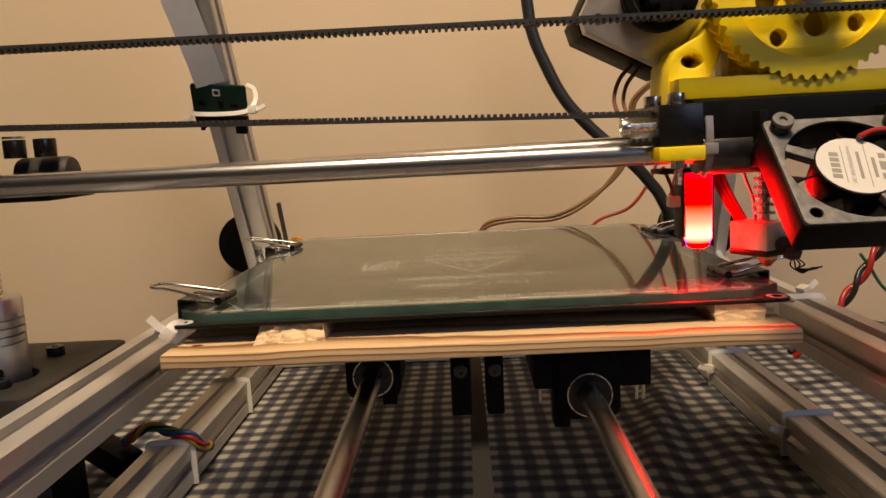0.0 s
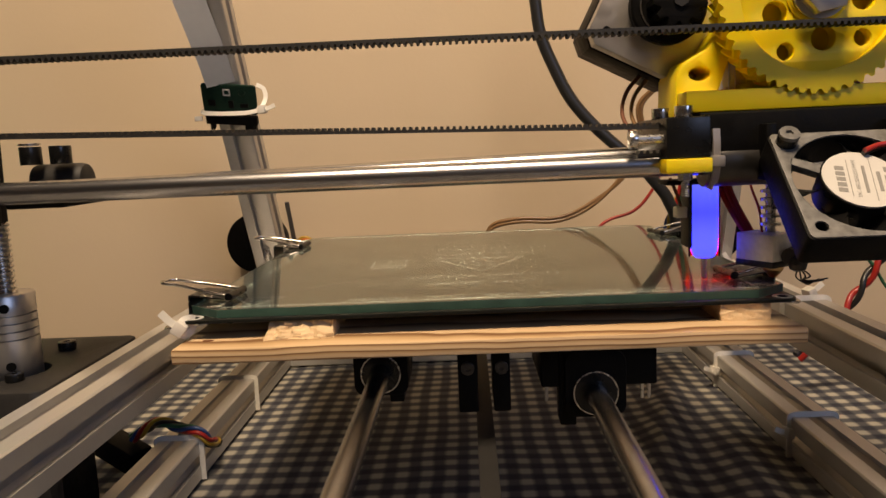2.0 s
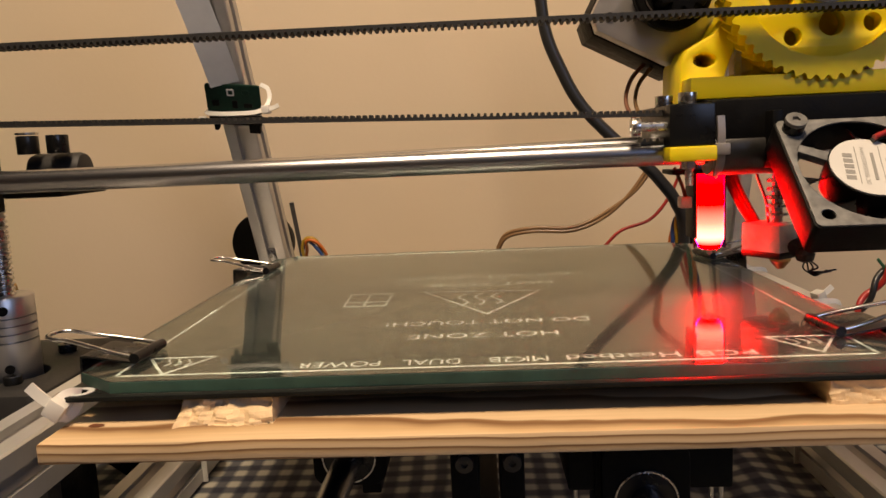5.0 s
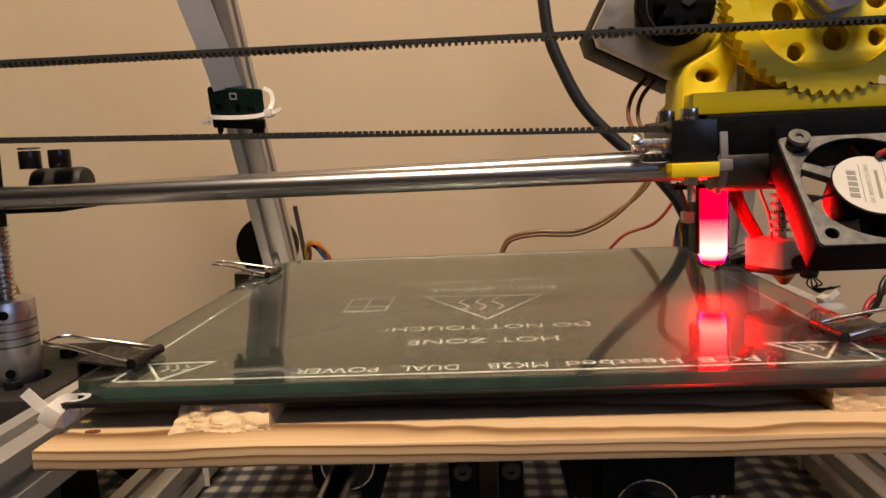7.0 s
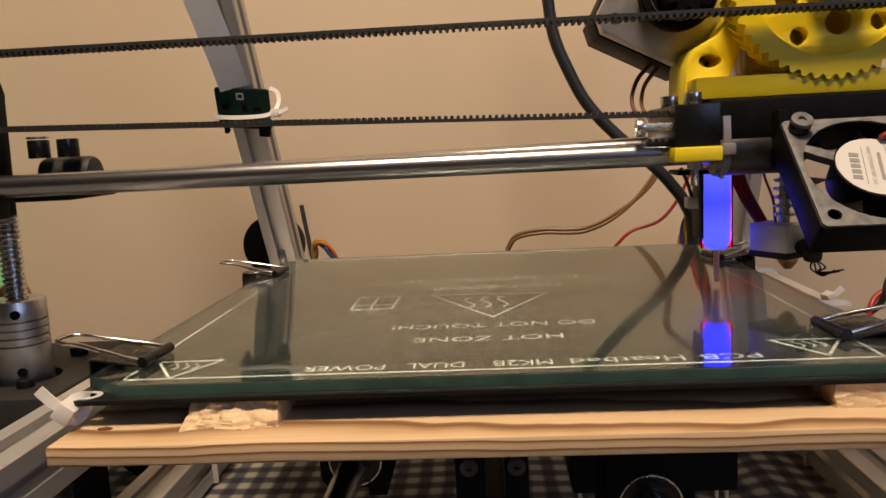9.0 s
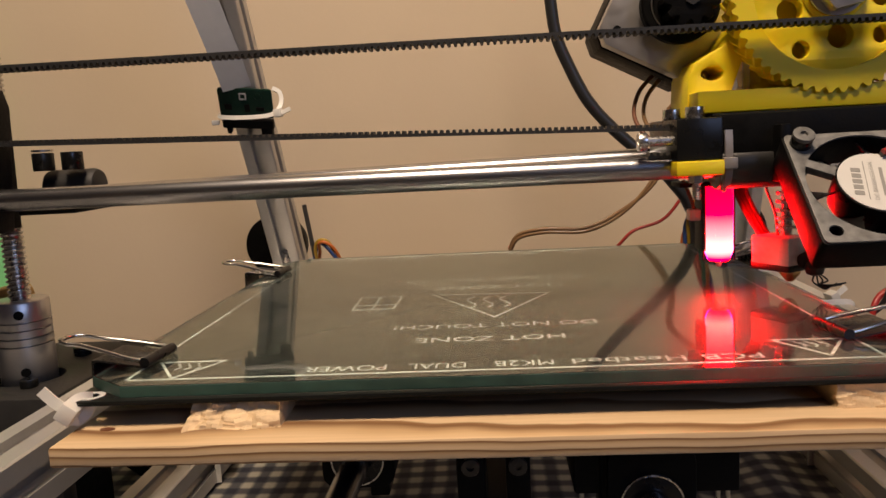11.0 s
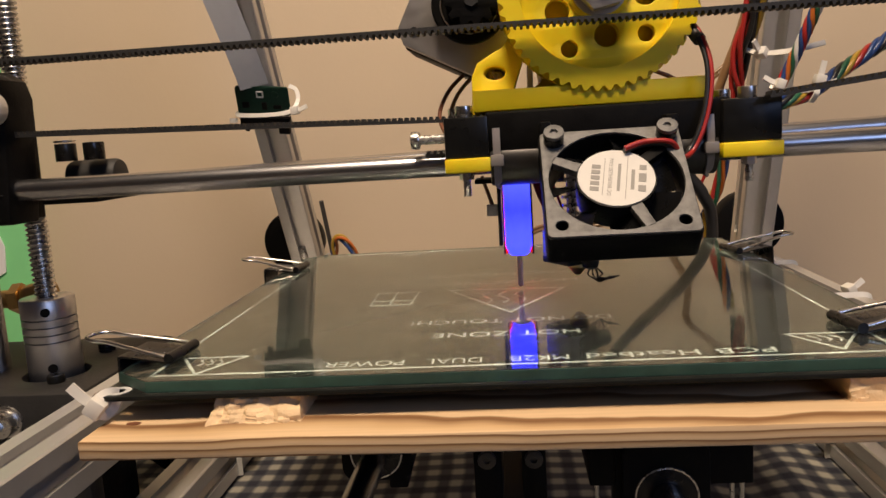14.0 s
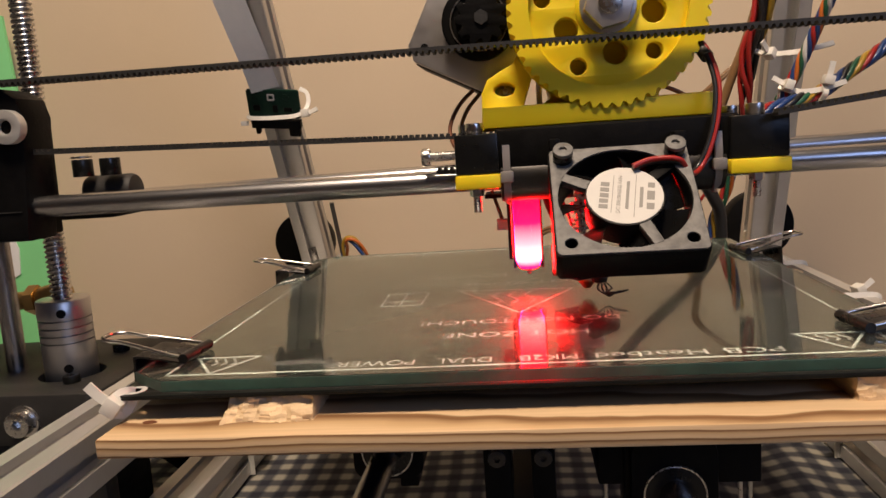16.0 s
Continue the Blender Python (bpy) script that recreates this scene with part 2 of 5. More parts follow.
CHECK = 0.0118
SPLINT = material("split_pine", (0.66, 0.48, 0.28), 0.7, grain=0.25, scale=260, bump=0.8, bump_scale=600)
BLOCK = material("heater_block_metal", (0.80, 0.79, 0.77), 0.42, 0.0, grain=0.15, scale=500, spread=0.1)
EDGE = material("ground_glass_edge", (0.035, 0.10, 0.075), 0.5, grain=0.5, scale=120, Transmission_Weight=0.35)
YELLOW, PINE, CLOTH, GLASS = yellow_plastic(), pine(), gingham(), plate_glass()
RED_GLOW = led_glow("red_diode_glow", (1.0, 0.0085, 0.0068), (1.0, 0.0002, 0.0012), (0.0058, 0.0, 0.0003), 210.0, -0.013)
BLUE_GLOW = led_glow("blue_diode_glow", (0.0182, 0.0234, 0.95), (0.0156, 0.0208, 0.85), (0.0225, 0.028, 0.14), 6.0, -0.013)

# ---- building helpers ----
ORIGIN = {}
SOFT = ("wire", "handle", "string", "strap", "tail", "sleeve", "cable_tie")


def thing(name, label, category, at=(0, 0, 0), group="", kind=""):
    """A thing: an Empty at its base, in the printer's own coordinates (z from the glass)."""
    ob = new(name)
    ob.empty_display_size = 0.01
    ob.location = Vector(at) + Vector((0, 0, Z0))
    ORIGIN[ob] = Vector(at)
    return tagged(ob, label, category, group, kind)


def part(name, bm, mat, parent, label="", at=None, sharp=28):
    """Links a bmesh, given in the printer's coordinates, as one mesh under a thing or a part."""
    base = ORIGIN[parent]
    here = Vector(at) if at is not None else base
    bmesh.ops.translate(bm, verts=bm.verts, vec=-here)
    me = bpy.data.meshes.new(name)
    bm.to_mesh(me)
    bm.free()
    me.shade_smooth()
    me.set_sharp_from_angle(angle=radians(70 if name in SOFT else sharp))
    for m in mat if isinstance(mat, (list, tuple)) else [mat]:
        me.materials.append(m)
    ob = new(name, me)
    ob.parent = parent
    ob.location = here - base
    ORIGIN[ob] = here
    return tagged(ob, label)


def single(name, bm, mat, label, category, at=(0, 0, 0), group="", kind="", sharp=28):
    """A thing that is one mesh."""
    bmesh.ops.translate(bm, verts=bm.verts, vec=-Vector(at))
    me = bpy.data.meshes.new(name)
    bm.to_mesh(me)
    bm.free()
    me.shade_smooth()
    me.set_sharp_from_angle(angle=radians(sharp))
    me.materials.append(mat)
    ob = new(name, me)
    ob.location = Vector(at) + Vector((0, 0, Z0))
    ORIGIN[ob] = Vector(at)
    return tagged(ob, label, category, group, kind)


def join(*bms):
    out = bmesh.new()
    for b in bms:
        me = bpy.data.meshes.new("tmp")
        b.to_mesh(me)
        b.free()
        out.from_mesh(me)
        bpy.data.meshes.remove(me)
    return out


def box(x0, x1, y0, y1, z0, z1, bevel=0.0006, seg=2):
    bm = bmesh.new()
    bmesh.ops.create_cube(bm, size=1)
    bmesh.ops.scale(bm, vec=(x1 - x0, y1 - y0, z1 - z0), verts=bm.verts)
    bmesh.ops.translate(bm, vec=((x0 + x1) / 2, (y0 + y1) / 2, (z0 + z1) / 2), verts=bm.verts)
    if bevel:
        bmesh.ops.bevel(bm, geom=bm.edges[:], offset=bevel, segments=seg, profile=0.5, affect="EDGES")
    return bm


def rod(a, b, r, seg=24, r2=None, bevel=0.0):
    a, b = Vector(a), Vector(b)
    bm = bmesh.new()
    bmesh.ops.create_cone(bm, cap_ends=True, segments=seg, radius1=r, radius2=r if r2 is None else r2, depth=(b - a).length)
    if bevel:
        rim = [e for e in bm.edges if abs(abs(e.verts[0].co.z) - (b - a).length / 2) < 1e-7 and abs(e.verts[0].co.z - e.verts[1].co.z) < 1e-7]
        bmesh.ops.bevel(bm, geom=rim, offset=bevel, segments=2, profile=0.5, affect="EDGES")
    bm.transform(Matrix.Translation((a + b) / 2) @ (b - a).to_track_quat("Z", "Y").to_matrix().to_4x4())
    return bm


def curve_points(pts, steps=8):
    """A smooth line through the points."""
    p = [Vector(q) for q in pts]
    p = [2 * p[0] - p[1]] + p + [2 * p[-1] - p[-2]]
    out = []
    for i in range(1, len(p) - 2):
        a, b, c, d = p[i - 1], p[i], p[i + 1], p[i + 2]
        for k in range(steps):
            t = k / steps
            out.append(0.5 * (2 * b + (c - a) * t + (2 * a - 5 * b + 4 * c - d) * t * t + (3 * b - a - 3 * c + d) * t ** 3))
    return out + [p[-2]]


def sweep(pts, r, seg=8, steps=8, flat=None):
    """A round or flat (width, thickness) section along a smooth line."""
    line = curve_points(pts, steps) if steps > 1 else [Vector(q) for q in pts]
    bm = bmesh.new()
    rings = []
    up = Vector((0.13, -0.95, 0.28))
    for i, q in enumerate(line):
        d = (line[min(i + 1, len(line) - 1)] - line[max(i - 1, 0)]).normalized()
        side = d.cross(up)
        if side.length < 0.05:
            side = d.cross(Vector((1, 0, 0)))
        side.normalize()
        other = side.cross(d).normalized()
        if flat:
            w, h = flat
            ring = [side * w / 2 * sx + other * h / 2 * sy for sx, sy in ((1, 1), (-1, 1), (-1, -1), (1, -1))]
        else:
            ring = [side * r * math.cos(2 * math.pi * k / seg) + other * r * math.sin(2 * math.pi * k / seg) for k in range(seg)]
        rings.append([bm.verts.new(q + v) for v in ring])
    n = len(rings[0])
    for a, b in zip(rings, rings[1:]):
        for k in range(n):
            bm.faces.new((a[k], a[(k + 1) % n], b[(k + 1) % n], b[k]))
    bm.faces.new(rings[0][::-1])
    bm.faces.new(rings[-1])
    bmesh.ops.recalc_face_normals(bm, faces=bm.faces)
    return bm


def lathe(profile, at, axis="Z", seg=32):
    """Turns (radius, height) pairs about an axis through the point."""
    bm = bmesh.new()
    rings = []
    for r, h in profile:
        rings.append([bm.verts.new((r * math.cos(2 * math.pi * k / seg), r * math.sin(2 * math.pi * k / seg), h)) for k in range(seg)])
    for a, b in zip(rings, rings[1:]):
        for k in range(seg):
            bm.faces.new((a[k], a[(k + 1) % seg], b[(k + 1) % seg], b[k]))
    bm.faces.new(rings[0][::-1])
    bm.faces.new(rings[-1])
    bmesh.ops.recalc_face_normals(bm, faces=bm.faces)
    turn = {"Z": Matrix(), "Y": Matrix.Rotation(radians(90), 4, "X"), "X": Matrix.Rotation(radians(90), 4, "Y")}[axis]
    bm.transform(Matrix.Translation(at) @ turn)
    return bm


def from_curve(data, m):
    ob = bpy.data.objects.new("tmp", data)
    scene.collection.objects.link(ob)
    me = bpy.data.meshes.new_from_object(ob.evaluated_get(bpy.context.evaluated_depsgraph_get()))
    bm = bmesh.new()
    bm.from_mesh(me)
    bpy.data.objects.remove(ob)
    bpy.data.curves.remove(data)
    bpy.data.meshes.remove(me)
    bmesh.ops.remove_doubles(bm, verts=bm.verts, dist=1e-7)
    bm.transform(m)
    return bm


def plate(loops, thick, m, bevel=0.0):
    """A flat plate with holes: outlines in its own plane, then put in place by m."""
    cu = bpy.data.curves.new("tmp", "CURVE")
    cu.dimensions, cu.fill_mode, cu.extrude, cu.bevel_depth, cu.bevel_resolution = "2D", "BOTH", thick / 2 - bevel, bevel, 1
    for loop in loops:
        s = cu.splines.new("POLY")
        s.points.add(len(loop) - 1)
        for p, (u, v) in zip(s.points, loop):
            p.co = (u, v, 0, 1)
        s.use_cyclic_u = True
    return from_curve(cu, m)


def lettering(text, size, m, thick=0.0):
    cu = bpy.data.curves.new("tmp", "FONT")
    cu.body, cu.size, cu.align_x, cu.align_y, cu.extrude, cu.resolution_u = text, size, "CENTER", "CENTER", thick, 3
    return from_curve(cu, m)


def ring(r, n=32, cx=0.0, cy=0.0, a0=0.0, a1=360.0):
    full = abs(a1 - a0 - 360) < 1e-6
    return [(cx + r * math.cos(radians(a0 + (a1 - a0) * k / (n if full else n - 1))), cy + r * math.sin(radians(a0 + (a1 - a0) * k / (n if full else n - 1)))) for k in range(n)]


def rounded(x0, x1, y0, y1, r, n=5):
    out = []
    for cx, cy, a in ((x1 - r, y1 - r, 0), (x0 + r, y1 - r, 90), (x0 + r, y0 + r, 180), (x1 - r, y0 + r, 270)):
        out += [(cx + r * math.cos(radians(a + 90 * k / n)), cy + r * math.sin(radians(a + 90 * k / n))) for k in range(n + 1)]
    return out


def upright(x=0.0, y=0.0, z=0.0):
    """Stands a plate up: its u along x, its v along z, its face towards -y."""
    return Matrix.Translation((x, y, z)) @ Matrix.Rotation(radians(90), 4, "X")


def extrusion(a, b, roll=0.0, size=0.02):
    """A slotted 20 mm aluminium profile from a to b."""
    h = size / 2
    q = [(h, 0.0031), (h - 0.0018, 0.0031), (h - 0.0018, 0.0055), (h - 0.0042, 0.0055), (h - 0.0062, 0.0035), (h - 0.0062, 0)]
    outline = []
    for k in range(4):
        c, s = math.cos(math.pi / 2 * k), math.sin(math.pi / 2 * k)
        side = [(h - 0.0007, -h), (h, -h + 0.0007)] + [(u, -v) for u, v in q] + [(u, v) for u, v in q[-2::-1]]
        outline += [(c * u - s * v, s * u + c * v) for u, v in side]
    a, b = Vector(a), Vector(b)
    bm = bmesh.new()
    low = [bm.verts.new((u, v, 0)) for u, v in outline]
    top = [bm.verts.new((u, v, (b - a).length)) for u, v in outline]
    n = len(outline)
    for k in range(n):
        bm.faces.new((low[k], low[(k + 1) % n], top[(k + 1) % n], top[k]))
    bm.faces.new(low[::-1])
    bm.faces.new(top)
    bmesh.ops.recalc_face_normals(bm, faces=bm.faces)
    bm.transform(Matrix.Translation(a) @ (b - a).to_track_quat("Z", "Y").to_matrix().to_4x4() @ Matrix.Rotation(radians(roll), 4, "Z"))
    return bm


def socket_screw(a, way, r=0.0028, head=0.003, shank=0.0, hexa=True):
    """A hexagon socket head at a, its face looking along way; the shank runs the other way."""
    a, way = Vector(a), Vector(way).normalized()
    m = Matrix.Translation(a) @ way.to_track_quat("Z", "Y").to_matrix().to_4x4()
    cu = [ring(r, 24)] + ([ring(r * 0.5, 6)] if hexa else [])
    bm = plate(cu, head, m @ Matrix.Translation((0, 0, head / 2)), bevel=r * 0.08)
    well = plate([ring(r * 0.55, 12)], head * 0.3, m @ Matrix.Translation((0, 0, head * 0.2)))
    parts = [bm, well]
    if shank:
        parts.append(rod(a, a - way * shank, r * 0.55, 12))
    return join(*parts)

# ---- the room ----
TABLE = -0.101
WALL_Y = 0.418


def slab(name, x0, x1, y0, y1, z0, z1, mat, label, category):
    return single(name, box(x0, x1, y0, y1, z0, z1, 0), mat, label, category, kind="structure")


FLOOR = TABLE - 0.751
slab("floor", -2.5, 3.0, -3.8, WALL_Y, FLOOR - 0.05, FLOOR, FLOORWOOD, "brown wooden floor of the room under the table", "floor")
slab("ceiling", -2.6, 3.1, -3.9, WALL_Y + 0.1, FLOOR + 2.5, FLOOR + 2.55, PLASTER, "unseen plastered ceiling of the room, greyed to cut bounced light", "ceiling")
slab("wall_north", -2.6, 3.1, WALL_Y, WALL_Y + 0.1, FLOOR, FLOOR + 2.5, WALL, "plain tan painted wall behind the printer", "wall")
slab("wall_south", -2.6, 3.1, -3.9, -3.8, FLOOR, FLOOR + 2.5, WALL, "plain tan painted wall of the room", "wall")
slab("wall_west", -2.6, -2.5, -3.8, WALL_Y, FLOOR, FLOOR + 2.5, WALL_LOW_BOUNCE, "unseen side wall of the room, darkened to cut bounced light", "wall")
slab("wall_east", 3.0, 3.1, -3.8, WALL_Y, FLOOR, FLOOR + 2.5, WALL_LOW_BOUNCE, "unseen side wall of the room, darkened to cut bounced light", "wall")


def tablecloth():
    """One sheet with soft folds that hangs over the table's front."""
    bm = bmesh.new()
    nx, ny = 150, 110
    rows = []
    for j in range(ny + 1):
        y = -0.5 + (WALL_Y - 0.01 + 0.5) * j / ny
        row = []
        for i in range(nx + 1):
            x = -0.75 + 1.5 * i / nx
            z = TABLE + 0.0012 * noise.noise((x * 16, y * 9, 0.3)) - 0.0012
            fold = math.exp(-((x - 0.085 - 0.3 * (y - 0.17)) / 0.010) ** 2) * math.exp(-((y - 0.20) / 0.10) ** 2)
            fold += 0.7 * math.exp(-((x - 0.125 - 0.2 * (y - 0.17)) / 0.012) ** 2) * math.exp(-((y - 0.14) / 0.09) ** 2)
            row.append(bm.verts.new((x, y, z + 0.006 * fold)))
        rows.append(row)
    for a, b in zip(rows, rows[1:]):
        for i in range(nx):
            bm.faces.new((a[i], a[i + 1], b[i + 1], b[i]))
    return single("tablecloth", bm, CLOTH, "blue and cream gingham cotton tablecloth lying on the table", "tablecloth", at=(0, 0, TABLE))


tablecloth()
table = thing("table", "brown wooden table under the gingham cloth", "table", (0, 0, FLOOR))
part("tabletop", box(-0.76, 0.76, -0.5, WALL_Y - 0.005, TABLE - 0.035, TABLE - 0.006, 0.002), FLOORWOOD, table)
for lx in (-0.7, 0.7):
    for ly in (-0.44, 0.44):
        part("leg", box(lx - 0.03, lx + 0.03, ly - 0.03, ly + 0.03, FLOOR, TABLE - 0.035, 0.003), FLOORWOOD, table)

# ---- the printer's frame ----
frame_thing = thing("printer_frame", "slotted aluminium profile frame of a desktop 3d printer", "printer frame", (0, 0.1, TABLE))
XL, XR = -0.148, 0.155
for x in (XL, XR):
    part("side_beam", extrusion((x, -0.30, -0.037), (x, 0.40, -0.037)), ALU, frame_thing)
    part("base_beam", extrusion((x, -0.30, -0.091), (x, 0.40, -0.091)), ALU, frame_thing)
    for y in (-0.27, 0.37):
        part("short_post", extrusion((x, y, -0.081), (x, y, -0.047)), ALU, frame_thing)
part("cross_beam", extrusion((XL + 0.01, 0.355, -0.091), (XR - 0.01, 0.355, -0.091)), ALU, frame_thing)
part("cross_beam", extrusion((XL + 0.01, -0.28, -0.091), (XR - 0.01, -0.28, -0.091)), ALU, frame_thing)
part("brace", extrusion((XL, 0.362, -0.034), (XL, 0.149, 0.34)), ALU, frame_thing)
part("brace", extrusion((XR, 0.316, -0.034), (XR, 0.185, 0.34)), ALU, frame_thing)
for x, y in ((-0.1675, 0.383), (0.1655, 0.345)):
    part("corner_boss", rod((x, y, -0.014), (x, y + 0.016, -0.014), 0.0230, 44, bevel=0.002), BLACK, frame_thing, "black rounded printed corner piece")
    part("bolt", socket_screw((math.copysign(0.149, x), y - 0.035, -0.022), (0, 0, 1), 0.0045, 0.009, 0.006), STEEL, frame_thing)


def zip_tie(loop, head, way, parent=None):
    """A nylon strap, its lock and its cut tail."""
    t = thing("cable_tie", "white nylon cable tie pulled tight with a cut tail", "cable tie", loop[0], "cable ties") if parent is None else parent
    part("strap", sweep(loop, 0, steps=4, flat=(0.0026, 0.0010)), WHITE_PLASTIC, t)
    h, w = Vector(head), Vector(way).normalized()
    lock = box(-0.0028, 0.0028, -0.0024, 0.0024, -0.0022, 0.0022, 0.0004)
    lock.transform(Matrix.Translation(h) @ w.to_track_quat("Z", "Y").to_matrix().to_4x4())
    part("lock", lock, WHITE_PLASTIC, t)
    part("tail", sweep([h, h + w * 0.004, h + w * 0.008 + Vector((0, 0, 0.001))], 0, steps=3, flat=(0.0026, 0.0010)), WHITE_PLASTIC, t)
    return t


def beam_tie(x, y, top, head, way):
    a = 0.0108
    loop = [(x - a, y, top - 0.02), (x - a, y, top - 0.004), (x - a + 0.001, y, top + 0.0006), (x, y, top + 0.0009), (x + a - 0.001, y, top + 0.0006), (x + a, y, top - 0.004), (x + a, y, top - 0.02)]
    return zip_tie(loop, head, way)


beam_tie(XR, 0.270, -0.081, (XR - 0.012, 0.268, -0.090), (-1, -0.4, 0.2))
beam_tie(XR, 0.165, -0.081, (XR - 0.0125, 0.163, -0.088), (-1, -0.4, 0.3))
beam_tie(XL, 0.160, -0.081, (XL - 0.013, 0.162, -0.093), (-0.4, 0.4, -1))
beam_tie(XL, 0.255, -0.081, (XL - 0.013, 0.257, -0.093), (-0.4, 0.4, -1))
beam_tie(XR, 0.175, -0.027, (XR + 0.004, 0.180, -0.0245), (1, 0.3, 0.4))
beam_tie(XR, 0.265, -0.027, (XR - 0.004, 0.262, -0.0240), (-0.6, 0.3, 0.8))


def cable(name, pts, r, mat, label, seg=8):
    return single(name, sweep(pts, r, seg), mat, label, "cable", at=pts[0], sharp=70)


def twisted(name, pts, colours, r, label, pitch=0.03, swell=1.5):
    """Several insulated wires twisted round a common line."""
    t = thing(name, label, "cable", pts[0])
    line = curve_points(pts, 14)
    length = [0.0]
    for a, b in zip(line, line[1:]):
        length.append(length[-1] + (b - a).length)
    for k, colour in enumerate(colours):
        run = []
        for i, (q, s) in enumerate(zip(line, length)):
            d = (line[min(i + 1, len(line) - 1)] - line[max(i - 1, 0)]).normalized()
            side = d.cross(Vector((0.1, -0.95, 0.3))).normalized()
            other = side.cross(d)
            a = 2 * math.pi * (k / len(colours) + s / pitch) + 0.4 * noise.noise((s * 60, k, 0))
            run.append(q + (side * math.cos(a) + other * math.sin(a)) * r * swell)
        part("wire", sweep(run, r, 6, steps=1), WIRE[colour], t, colour + " insulated wire")
    return t


# stepper wires on the frame and cables behind the bed
twisted("stepper_cable", [(-0.176, 0.172, -0.084), (-0.160, 0.166, -0.074), (-0.148, 0.163, -0.076), (-0.1375, 0.160, -0.0775), (-0.1345, 0.164, -0.084), (-0.1365, 0.18, -0.0905)], ["red", "blue", "green", "black", "yellow"], 0.0011, "twisted multicoloured stepper wires tied to the base beam", 0.035)
plug_bm = box(-0.016, 0.014, -0.0065, 0.0065, -0.007, 0.005, 0.001)
plug_bm.transform(Matrix.Translation((-0.183, 0.174, -0.090)) @ Matrix.Rotation(radians(-28), 4, "Z") @ Matrix.Rotation(radians(14), 4, "Y"))
single("motor_plug", plug_bm, BLACK, "black plastic wire plug lying beside the base beam", "plug", at=(-0.183, 0.174, -0.097))
cable("power_cable", [(0.030, 0.245, 0.30), (0.033, 0.25, 0.18), (0.0376, 0.25, 0.130), (0.0402, 0.25, 0.112), (0.0461, 0.25, 0.0964), (0.0566, 0.25, 0.0757), (0.0721, 0.25, 0.0577), (0.0941, 0.25, 0.0376), (0.1040, 0.253, 0.0270), (0.1120, 0.256, 0.0160), (0.1180, 0.262, -0.002), (0.1190, 0.275, -0.060)], 0.0034, CABLE_BLACK, "thick black round cable hanging behind the printer", 12)
gold = thing("bed_cable", "pair of glossy brown wires curving down behind the heated bed", "cable", (0.02, 0.318, -0.02))
for off in (0.0, 0.0022):
    part("wire", sweep([(0.006, 0.322, -0.012 + off), (0.0125, 0.318, -0.002 + off), (0.030, 0.315, 0.0015 + off), (0.056, 0.312, 0.0015 + off), (0.078, 0.312, 0.011 + off), (0.096 + off, 0.310, 0.029), (0.108 + off, 0.308, 0.052), (0.106 + off, 0.304, 0.073), (0.118 + off, 0.30, 0.086), (0.135 + off, 0.30, 0.10)], 0.0013, 8), GOLDWIRE, gold)
thermistor = cable("thermistor_wire", [(0.079, 0.33, -0.012), (0.090, 0.33, -0.002), (0.108, 0.33, 0.004), (0.119, 0.33, 0.015), (0.127, 0.33, 0.030), (0.135, 0.33, 0.055)], 0.0011, WIRE["red"], "thin red insulated wire behind the heated bed")
twisted("motor_cable", [(0.118, 0.20, 0.060), (0.140, 0.205, 0.0655), (0.1535, 0.212, 0.069), (0.172, 0.22, 0.0795), (0.192, 0.225, 0.091), (0.23, 0.23, 0.115)], ["blue", "red", "yellow", "green", "black", "blue"], 0.0015, "twisted multicoloured wires tied in a loose loom by the post", 0.034)
twisted("post_cable", [(0.134, 0.212, 0.066), (0.141, 0.208, 0.080), (0.149, 0.200, 0.103), (0.157, 0.190, 0.130), (0.168, 0.18, 0.19)], ["red", "blue", "white", "green", "orange", "blue"], 0.0012, "twisted multicoloured wires running up the aluminium post", 0.026)
twisted("red_cable", [(0.124, 0.235, 0.050), (0.1215, 0.225, 0.070), (0.1205, 0.22, 0.090), (0.1255, 0.215, 0.112), (0.13, 0.21, 0.16)], ["red", "red", "black", "red"], 0.0014, "bundle of dark red wires hanging by the post", 0.09, 1.8)
twisted("lower_cable", [(0.112, 0.27, -0.03), (0.1145, 0.265, 0.000), (0.1215, 0.26, 0.022), (0.126, 0.255, 0.05)], ["blue", "orange", "green", "red", "yellow"], 0.0012, "loose multicoloured wires hanging behind the bed", 0.06, 1.8)
twisted("mains_cord", [(0.185, 0.25, -0.078), (0.205, 0.25, -0.060), (0.2145, 0.25, -0.0465), (0.226, 0.25, -0.029), (0.24, 0.25, -0.006), (0.262, 0.25, 0.03)], ["red", "black"], 0.0019, "twisted red and black wire pair", 0.03, 1.0)
cable("earth_wire", [(0.2225, 0.25, -0.02), (0.228, 0.25, -0.0275), (0.236, 0.25, -0.040), (0.25, 0.25, -0.052)], 0.0009, WIRE["green"], "thin green insulated wire")
cable("brown_conduit", [(0.112, 0.235, 0.066), (0.118, 0.232, 0.084), (0.1245, 0.23, 0.102), (0.135, 0.225, 0.14)], 0.0024, GOLDWIRE, "brown flat cable beside the red wires")
zip_tie([(0.1515, 0.207, 0.064), (0.1525, 0.203, 0.068), (0.1535, 0.207, 0.073)], (0.1545, 0.205, 0.0745), (0.3, 0, 1))

